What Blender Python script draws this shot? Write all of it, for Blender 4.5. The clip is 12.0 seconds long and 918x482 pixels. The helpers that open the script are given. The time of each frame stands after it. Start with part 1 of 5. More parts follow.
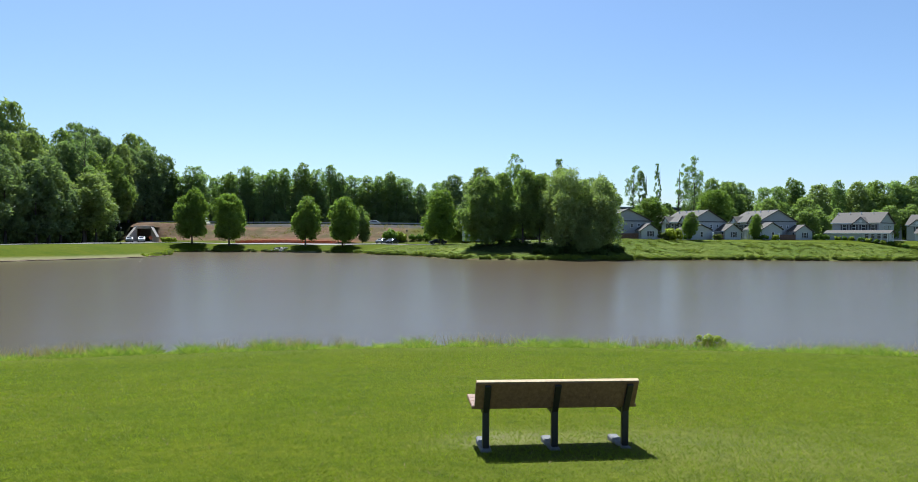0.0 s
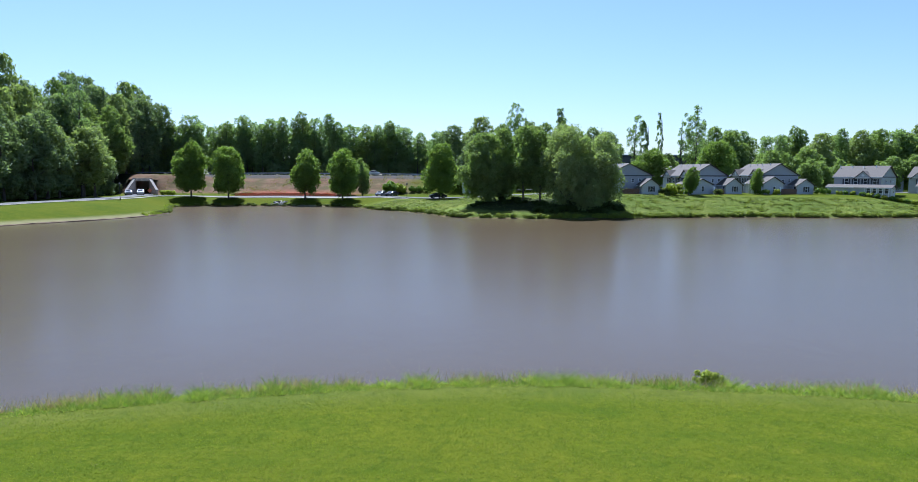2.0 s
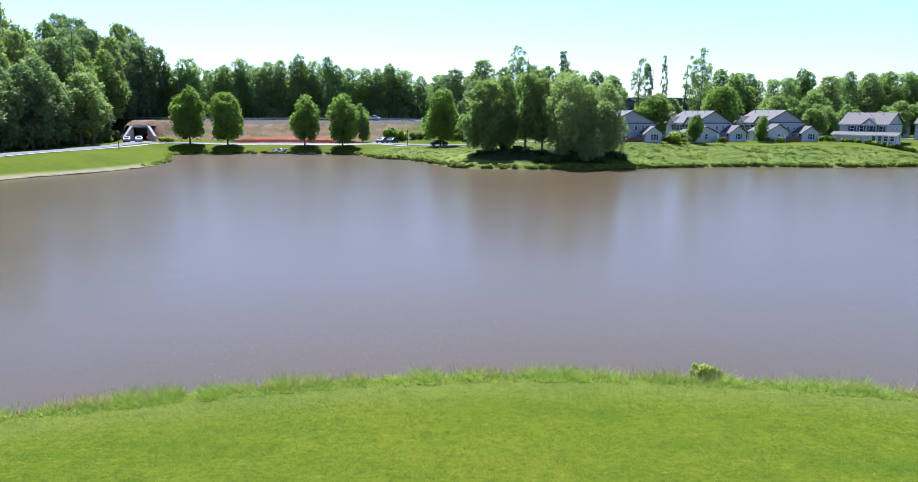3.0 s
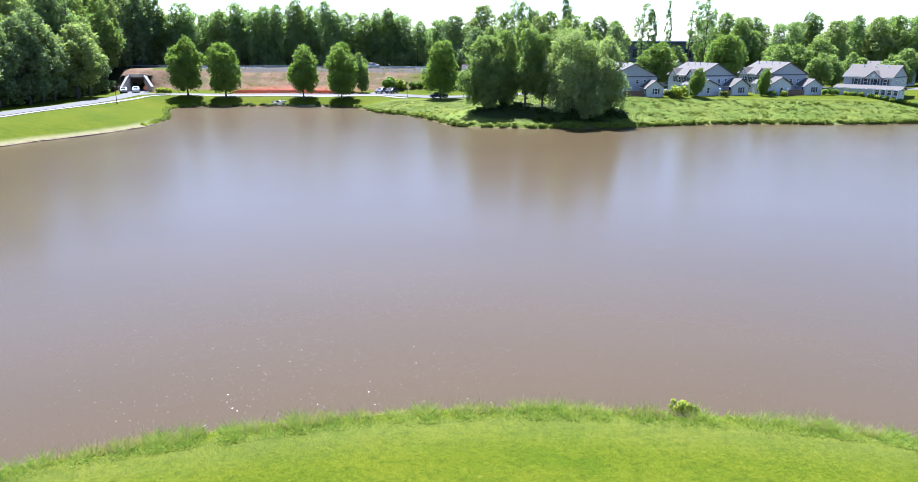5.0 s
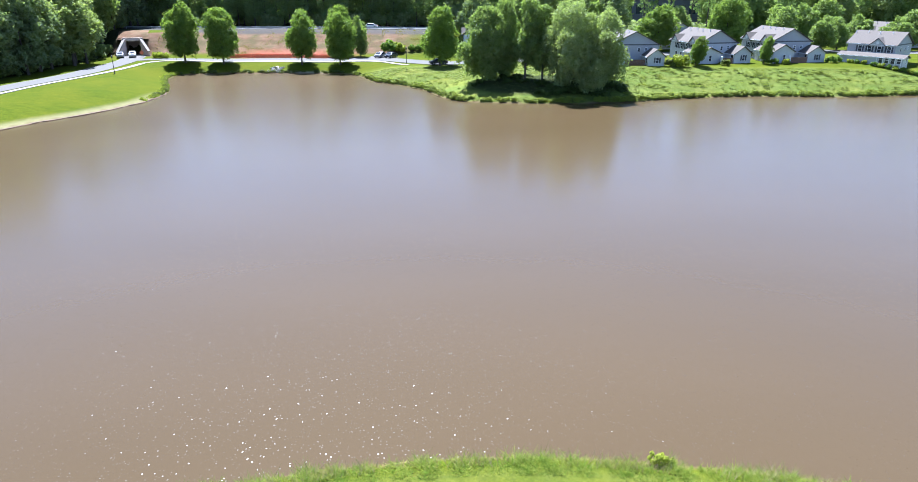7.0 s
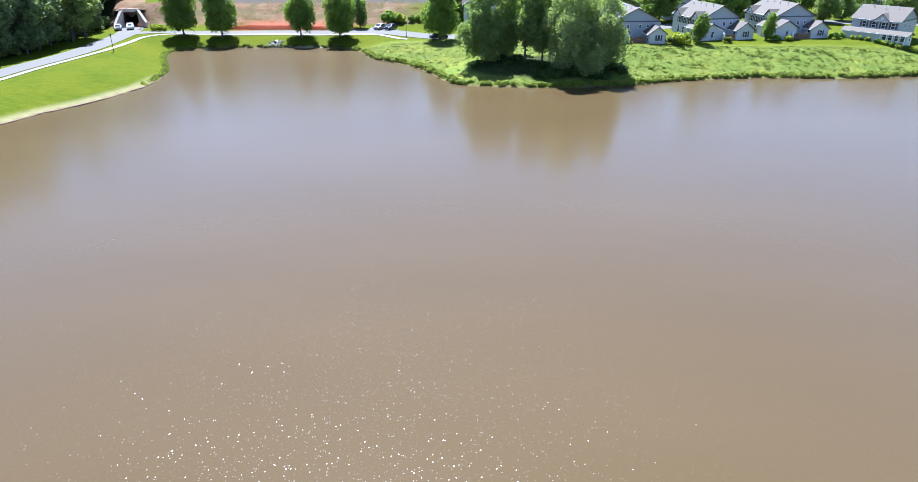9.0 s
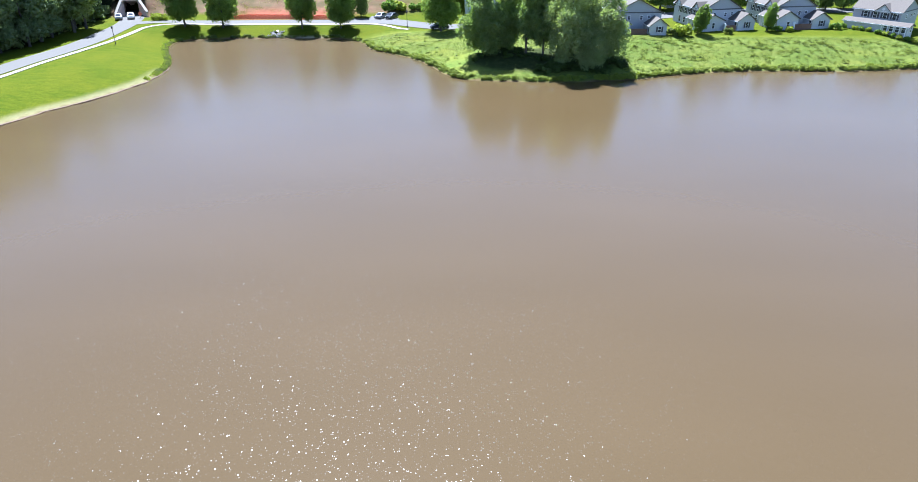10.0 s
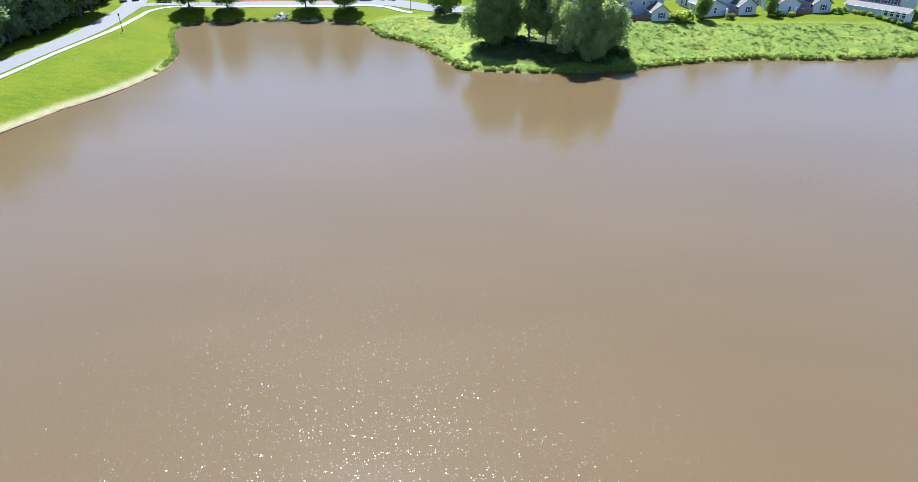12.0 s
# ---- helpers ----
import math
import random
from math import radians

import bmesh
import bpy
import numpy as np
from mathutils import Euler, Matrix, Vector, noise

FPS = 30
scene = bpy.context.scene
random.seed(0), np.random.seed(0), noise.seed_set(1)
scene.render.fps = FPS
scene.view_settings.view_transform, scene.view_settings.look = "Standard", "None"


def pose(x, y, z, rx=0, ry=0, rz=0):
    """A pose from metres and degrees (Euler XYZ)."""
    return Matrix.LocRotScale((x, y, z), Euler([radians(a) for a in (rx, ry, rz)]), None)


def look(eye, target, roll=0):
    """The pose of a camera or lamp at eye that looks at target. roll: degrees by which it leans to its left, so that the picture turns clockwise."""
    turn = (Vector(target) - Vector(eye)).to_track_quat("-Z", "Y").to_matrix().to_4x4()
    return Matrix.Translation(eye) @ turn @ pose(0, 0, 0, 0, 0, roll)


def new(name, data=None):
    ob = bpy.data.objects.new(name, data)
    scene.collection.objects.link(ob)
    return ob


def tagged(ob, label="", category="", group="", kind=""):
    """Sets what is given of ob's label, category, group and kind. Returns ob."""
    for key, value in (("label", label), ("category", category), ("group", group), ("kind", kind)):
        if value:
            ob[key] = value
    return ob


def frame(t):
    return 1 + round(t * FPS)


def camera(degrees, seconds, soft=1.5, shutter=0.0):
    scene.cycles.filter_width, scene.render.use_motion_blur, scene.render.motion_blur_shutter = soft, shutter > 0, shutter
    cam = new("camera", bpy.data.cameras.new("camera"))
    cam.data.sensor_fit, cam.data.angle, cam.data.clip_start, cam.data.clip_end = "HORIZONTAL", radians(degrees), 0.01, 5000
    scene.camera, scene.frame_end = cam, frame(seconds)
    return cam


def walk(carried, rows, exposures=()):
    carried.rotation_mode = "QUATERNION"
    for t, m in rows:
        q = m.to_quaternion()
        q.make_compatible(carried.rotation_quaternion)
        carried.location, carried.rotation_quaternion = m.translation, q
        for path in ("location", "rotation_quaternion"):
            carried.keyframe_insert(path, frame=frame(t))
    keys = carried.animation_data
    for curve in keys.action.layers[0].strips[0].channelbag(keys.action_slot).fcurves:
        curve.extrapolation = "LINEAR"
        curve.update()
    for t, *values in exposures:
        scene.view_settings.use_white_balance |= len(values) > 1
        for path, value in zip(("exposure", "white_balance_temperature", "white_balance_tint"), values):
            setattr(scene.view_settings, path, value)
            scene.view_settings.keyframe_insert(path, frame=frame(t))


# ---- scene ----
cam = camera(69.68, 12.0, soft=0.75)

# seconds, eye x y z, yaw to the left, pitch, roll
PATH = [
    (0.0, 0.000, 0.000, 4.377, -0.011, -0.362, 0.430),
    (0.5, -0.020, -0.028, 5.239, -0.031, -0.350, 0.403),
    (1.0, -0.060, -0.029, 6.111, -0.056, -0.451, 0.356),
    (1.5, -0.103, 0.046, 7.147, -0.064, -2.121, 0.319),
    (2.0, -0.137, 0.128, 8.190, -0.069, -5.665, 0.345),
    (2.5, -0.151, 0.230, 9.304, -0.051, -8.607, 0.309),
    (3.0, -0.242, 0.254, 10.478, -0.021, -10.963, 0.284),
    (3.2, -0.270, 0.252, 10.950, -0.013, -11.849, 0.266),
    (4.8, -0.151, -0.247, 14.894, -0.054, -16.177, 0.213),
    (5.0, -0.126, -0.282, 15.459, 0.009, -16.644, 0.225),
    (5.5, -0.043, -0.342, 16.891, 0.013, -17.845, 0.220),
    (6.0, 0.014, -0.337, 18.350, 0.034, -19.016, 0.207),
    (6.5, 0.067, -0.283, 19.861, 0.070, -20.220, 0.158),
    (7.0, 0.086, -0.240, 21.381, 0.074, -21.377, 0.121),
    (7.2, 0.097, -0.216, 22.027, 0.100, -21.914, 0.121),
    (8.8, 0.578, 0.183, 27.690, 0.269, -25.391, 0.043),
    (9.0, 0.590, 0.187, 28.367, 0.294, -25.771, 0.015),
    (9.5, 0.596, 0.176, 30.045, 0.353, -26.703, -0.065),
    (10.0, 0.535, 0.038, 31.759, 0.393, -27.662, -0.108),
    (10.5, 0.436, -0.165, 33.494, 0.438, -28.610, -0.141),
    (11.0, 0.329, -0.370, 35.263, 0.500, -29.537, -0.232),
    (11.5, 0.222, -0.569, 37.135, 0.553, -30.458, -0.284),
    (12.0, 0.116, -0.760, 39.080, 0.600, -31.320, -0.325),
]


def eye_pose(x, y, z, yaw, pitch, roll):
    a, b = radians(yaw), radians(pitch)
    ahead = Vector((-math.sin(a) * math.cos(b), math.cos(a) * math.cos(b), math.sin(b)))
    return look((x, y, z), Vector((x, y, z)) + ahead, roll)


# seconds, stops, kelvin, tint
EXPOSURES = [(0.0, 1.14, 5450, 7), (1.5, 1.16, 5080, 10), (2.5, 1.53, 4980, 17), (5.0, 2.17, 5150, 18), (7.0, 2.22, 5150, 16), (9.5, 2.24, 5100, 14), (12.0, 2.26, 5050, 13)]
walk(cam, [(t, eye_pose(*p)) for t, *p in PATH], EXPOSURES)

# ---- light: high sun ahead of the first view, clear sky ----
SUN_EL, SUN_AZ = 60.0, -14.0  # degrees; azimuth from +y towards +x
world = bpy.data.worlds.new("sky")
scene.world = world
world.use_nodes = True
wn = world.node_tree.nodes
sky = wn.new("ShaderNodeTexSky")
sky.sky_type = "NISHITA"
sky.sun_disc = False
sky.sun_elevation, sky.sun_rotation = radians(SUN_EL), radians(SUN_AZ)
sky.air_density, sky.dust_density, sky.ozone_density = 1.0, 0.8, 1.6
world.node_tree.links.new(sky.outputs[0], wn["Background"].inputs[0])
wn["Background"].inputs[1].default_value = 0.058
sun = new("sun", bpy.data.lights.new("sun", "SUN"))
sun.data.energy, sun.data.angle, sun.data.color = 5.0, radians(0.55), (1.0, 0.95, 0.87)
to_sun = Vector((math.sin(radians(SUN_AZ)) * math.cos(radians(SUN_EL)), math.cos(radians(SUN_AZ)) * math.cos(radians(SUN_EL)), math.sin(radians(SUN_EL))))
sun.matrix_world = look(to_sun * 100, (0, 0, 0))


# ---- materials ----
def material(name, rough=0.8, metal=0.0):
    m = bpy.data.materials.new(name)
    m.use_nodes = True
    b = m.node_tree.nodes["Principled BSDF"]
    b.inputs["Roughness"].default_value, b.inputs["Metallic"].default_value = rough, metal
    return m, m.node_tree, b


def node(nt, kind, **values):
    n = nt.nodes.new(kind)
    for key, v in values.items():
        n.inputs[key].default_value = v
    return n


def coords(nt, scale=(1, 1, 1), world_space=True):
    g = nt.nodes.new("ShaderNodeNewGeometry") if world_space else nt.nodes.new("ShaderNodeTexCoord")
    mp = nt.nodes.new("ShaderNodeMapping")
    mp.inputs["Scale"].default_value = scale
    nt.links.new(g.outputs["Position" if world_space else "Object"], mp.inputs[0])
    return mp.outputs[0]


def fbm(nt, vec, scale, detail=4.0, rough=0.6):
    n = node(nt, "ShaderNodeTexNoise", Scale=scale, Detail=detail, Roughness=rough)
    nt.links.new(vec, n.inputs["Vector"])
    return n.outputs["Fac"]


def ramp(nt, fac, stops):
    r = nt.nodes.new("ShaderNodeValToRGB")
    while len(r.color_ramp.elements) < len(stops):
        r.color_ramp.elements.new(0.5)
    for e, (p, c) in zip(r.color_ramp.elements, stops):
        e.position, e.color = p, (*c, 1)
    nt.links.new(fac, r.inputs[0])
    return r.outputs[0]


def mix(nt, fac, a, b, kind="MIX"):
    m = nt.nodes.new("ShaderNodeMix")
    m.data_type, m.blend_type = "RGBA", kind
    for sock, v in ((m.inputs[0], fac), (m.inputs[6], a), (m.inputs[7], b)):
        if isinstance(v, (int, float)):
            sock.default_value = v
        elif isinstance(v, tuple):
            sock.default_value = (*v, 1)
        else:
            nt.links.new(v, sock)
    return m.outputs[2]


def maths(nt, op, a, b=0.0, c=0.0):
    n = nt.nodes.new("ShaderNodeMath")
    n.operation = op
    for sock, v in zip(n.inputs, (a, b, c)):
        if isinstance(v, (int, float)):
            sock.default_value = v
        else:
            nt.links.new(v, sock)
    return n.outputs[0]


def bump(nt, bsdf, height, strength=0.3, distance=0.02):
    b = node(nt, "ShaderNodeBump", Strength=strength, Distance=distance)
    nt.links.new(height, b.inputs["Height"])
    nt.links.new(b.outputs[0], bsdf.inputs["Normal"])
    return b


def surface(name, dark, light, scale=2.0, rough=0.8, relief=0.2, metal=0.0, stain=0.25, coarse=0.15):
    """Two scales of variation between two colours, fine relief, slow stains."""
    m, nt, b = material(name, rough, metal)
    v = coords(nt, world_space=False)
    fine, slow = fbm(nt, v, scale * 8, 5), fbm(nt, v, scale * coarse * 4, 3)
    c = ramp(nt, fine, [(0.3, dark), (0.7, light)])
    c = mix(nt, maths(nt, "MULTIPLY", slow, stain), c, tuple(x * 0.6 for x in dark))
    info = nt.nodes.new("ShaderNodeObjectInfo")
    c = mix(nt, maths(nt, "MULTIPLY", info.outputs["Random"], 0.15), c, tuple(x * 0.8 for x in dark))
    nt.links.new(c, b.inputs["Base Color"])
    if relief:
        bump(nt, b, fine, relief, 0.02)
    return m


def leafage(name, dark, mid, light, through_light=0.35):
    """Leaves: each one varies, and each plant varies a little."""
    m, nt, b = material(name, 0.55)
    g = nt.nodes.new("ShaderNodeNewGeometry")
    info = nt.nodes.new("ShaderNodeObjectInfo")
    c = ramp(nt, g.outputs["Random Per Island"], [(0.0, tuple(0.5 * x + 0.5 * y for x, y in zip(dark, mid))), (0.5, mid), (1.0, tuple(0.6 * x + 0.4 * y for x, y in zip(light, mid)))])
    c = mix(nt, maths(nt, "MULTIPLY", info.outputs["Random"], 0.55), c, tuple(0.7 * x + 0.3 * y for x, y in zip(dark, light)))
    patch = fbm(nt, coords(nt), 0.6, 3)
    c = mix(nt, maths(nt, "MULTIPLY_ADD", patch, 1.5, -0.65), c, dark)
    b.inputs["Specular IOR Level"].default_value = 0.07
    nt.links.new(c, b.inputs["Base Color"])
    t = nt.nodes.new("ShaderNodeBsdfTranslucent")
    nt.links.new(mix(nt, 1.0, c, (1.0, 1.1, 0.45), "MULTIPLY"), t.inputs[0])
    s = node(nt, "ShaderNodeMixShader", Fac=through_light)
    nt.links.new(b.outputs[0], s.inputs[1])
    nt.links.new(t.outputs[0], s.inputs[2])
    nt.links.new(s.outputs[0], nt.nodes["Material Output"].inputs[0])
    return m


def ground_material():
    m, nt, b = material("ground", 0.95)
    v = coords(nt)
    fine, mid, slow = fbm(nt, v, 9.0, 6, 0.7), fbm(nt, v, 0.9, 4), fbm(nt, v, 0.09, 3)
    streak = fbm(nt, coords(nt, (0.35, 1.0, 1.0)), 0.8, 3)

    def weight(key):
        a = nt.nodes.new("ShaderNodeAttribute")
        a.attribute_name = key
        return a.outputs["Fac"]

    lawn = ramp(nt, fine, [(0.34, (0.032, 0.047, 0.002)), (0.50, (0.054, 0.072, 0.002)), (0.66, (0.092, 0.102, 0.007))])
    lawn = mix(nt, maths(nt, "MULTIPLY_ADD", mid, 2.2, -0.85), lawn, (0.078, 0.089, 0.004))
    lawn = mix(nt, maths(nt, "MULTIPLY_ADD", streak, 2.8, -1.15), lawn, (0.036, 0.060, 0.002))
    lawn = mix(nt, maths(nt, "MULTIPLY_ADD", slow, 2.4, -0.95), lawn, (0.081, 0.086, 0.004))
    lawn = mix(nt, maths(nt, "MULTIPLY_ADD", fbm(nt, v, 3.2, 5, 0.7), 3.2, -1.5), lawn, (0.025, 0.042, 0.002))
    lawn = mix(nt, maths(nt, "MULTIPLY_ADD", fbm(nt, v, 2.3, 5, 0.75), 4.0, -2.3), lawn, (0.122, 0.120, 0.009))
    meadow = ramp(nt, mid, [(0.3, (0.065, 0.094, 0.015)), (0.5, (0.111, 0.139, 0.025)), (0.75, (0.174, 0.183, 0.045))])
    meadow = mix(nt, maths(nt, "MULTIPLY_ADD", fbm(nt, coords(nt, (0.5, 1.3, 1.0)), 0.22, 3), 3.0, -1.3), meadow, (0.164, 0.164, 0.025))
    meadow = mix(nt, maths(nt, "MULTIPLY_ADD", slow, 3.0, -1.35), meadow, (0.075, 0.114, 0.018))
    rut = fbm(nt, coords(nt, (0.6, 1.0, 1.6)), 0.35, 5, 0.65)
    clay = ramp(nt, rut, [(0.30, (0.051, 0.034, 0.020)), (0.42, (0.111, 0.062, 0.038)), (0.55, (0.146, 0.089, 0.056)), (0.72, (0.183, 0.128, 0.080))])
    clay = mix(nt, maths(nt, "MULTIPLY_ADD", mid, 1.6, -0.55), clay, (0.106, 0.082, 0.044))
    clay = mix(nt, maths(nt, "MULTIPLY_ADD", fbm(nt, coords(nt, (1.0, 0.8, 1.0)), 0.14, 4, 0.7), 5.0, -2.35), clay, (0.072, 0.062, 0.028))
    gravel = ramp(nt, fine, [(0.3, (0.046, 0.043, 0.038)), (0.7, (0.075, 0.070, 0.063))])
    dry = ramp(nt, fine, [(0.3, (0.172, 0.145, 0.073)), (0.7, (0.304, 0.264, 0.158))])
    mud = ramp(nt, fine, [(0.3, (0.066, 0.043, 0.023)), (0.7, (0.145, 0.099, 0.053))])
    red = ramp(nt, mid, [(0.3, (0.156, 0.048, 0.027)), (0.7, (0.226, 0.089, 0.053))])
    # dark woodland floor; also the shade painted under the trees on the point
    floor_and_shade = ramp(nt, mid, [(0.3, (0.013, 0.018, 0.007)), (0.7, (0.033, 0.040, 0.013))])
    rough_edge = maths(nt, "MULTIPLY_ADD", mid, 1.4, -0.7)

    def blend(c, key, other):
        w = maths(nt, "ADD", weight(key), maths(nt, "MULTIPLY", rough_edge, maths(nt, "MULTIPLY", weight(key), maths(nt, "SUBTRACT", 1.0, weight(key)))))
        n = nt.nodes.new("ShaderNodeClamp")
        nt.links.new(w, n.inputs[0])
        return mix(nt, n.outputs[0], c, other)

    c = lawn
    for key, other in (("meadow", meadow), ("clay", clay), ("red", red), ("gravel", gravel), ("dry", dry), ("woods", floor_and_shade), ("mud", mud)):
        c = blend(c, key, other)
    nt.links.new(c, b.inputs["Base Color"])
    b.inputs["Specular IOR Level"].default_value = 0.03
    bump(nt, b, maths(nt, "MULTIPLY_ADD", mid, 2.0, fine), 0.6, 0.06)
    return m


def water_material():
    """Muddy water: slow swell, short ripples and many small tilted wavelets that catch the sun."""
    m, nt, b = material("pond_water", 0.11)
    v = coords(nt, (1.0, 0.7, 1.0))
    n1, n2 = fbm(nt, v, 0.5, 2, 0.5), fbm(nt, v, 1.9, 2, 0.5)
    slow = fbm(nt, coords(nt, (0.5, 1.4, 1)), 0.03, 2)
    gust = fbm(nt, coords(nt), 0.06, 2)
    c = ramp(nt, slow, [(0.3, (0.057, 0.038, 0.015)), (0.7, (0.064, 0.043, 0.018))])
    nt.links.new(c, b.inputs["Base Color"])
    b.inputs["IOR"].default_value = 1.33
    flat = nt.nodes.new("ShaderNodeLayerWeight")
    gloss = nt.nodes.new("ShaderNodeMapRange")
    for k, value in ((1, 0.42), (2, 0.85), (3, 0.08), (4, 0.24)):
        gloss.inputs[k].default_value = value
    nt.links.new(flat.outputs["Facing"], gloss.inputs[0])
    h = maths(nt, "ADD", maths(nt, "MULTIPLY", n1, 0.014), maths(nt, "MULTIPLY", n2, maths(nt, "MULTIPLY", gust, 0.012)))
    swell = node(nt, "ShaderNodeBump", Strength=1.0, Distance=1.0)
    nt.links.new(h, swell.inputs["Height"])
    # wavelets: one small facet in each cell, tilted its own way
    cell = node(nt, "ShaderNodeTexVoronoi", Scale=7.0, Randomness=1.0)
    nt.links.new(coords(nt), cell.inputs["Vector"])

    def tilt(shift):
        move = nt.nodes.new("ShaderNodeVectorMath")
        move.operation = "ADD"
        move.inputs[1].default_value = (shift, shift * 0.7, 0)
        nt.links.new(cell.outputs["Position"], move.inputs[0])
        w = nt.nodes.new("ShaderNodeTexWhiteNoise")
        nt.links.new(move.outputs[0], w.inputs["Vector"])
        parts = nt.nodes.new("ShaderNodeSeparateColor")
        nt.links.new(w.outputs["Color"], parts.inputs[0])
        total = maths(nt, "ADD", maths(nt, "ADD", parts.outputs[0], parts.outputs[1]), parts.outputs[2])
        return maths(nt, "MULTIPLY", maths(nt, "SUBTRACT", total, 1.5), 0.17)

    lots = nt.nodes.new("ShaderNodeSeparateColor")
    nt.links.new(cell.outputs["Color"], lots.inputs[0])
    facet = maths(nt, "MULTIPLY", maths(nt, "LESS_THAN", cell.outputs["Distance"], 0.28), maths(nt, "LESS_THAN", lots.outputs[0], 0.42))
    nt.links.new(maths(nt, "MAXIMUM", gloss.outputs[0], maths(nt, "MULTIPLY", facet, 0.26)), b.inputs["Roughness"])
    slope = nt.nodes.new("ShaderNodeCombineXYZ")
    nt.links.new(maths(nt, "MULTIPLY", tilt(3.1), facet), slope.inputs[0])
    nt.links.new(maths(nt, "MULTIPLY", tilt(17.3), facet), slope.inputs[1])
    both = nt.nodes.new("ShaderNodeVectorMath")
    both.operation = "ADD"
    nt.links.new(swell.outputs[0], both.inputs[0])
    nt.links.new(slope.outputs[0], both.inputs[1])
    unit = nt.nodes.new("ShaderNodeVectorMath")
    unit.operation = "NORMALIZE"
    nt.links.new(both.outputs[0], unit.inputs[0])
    nt.links.new(unit.outputs[0], b.inputs["Normal"])
    return m


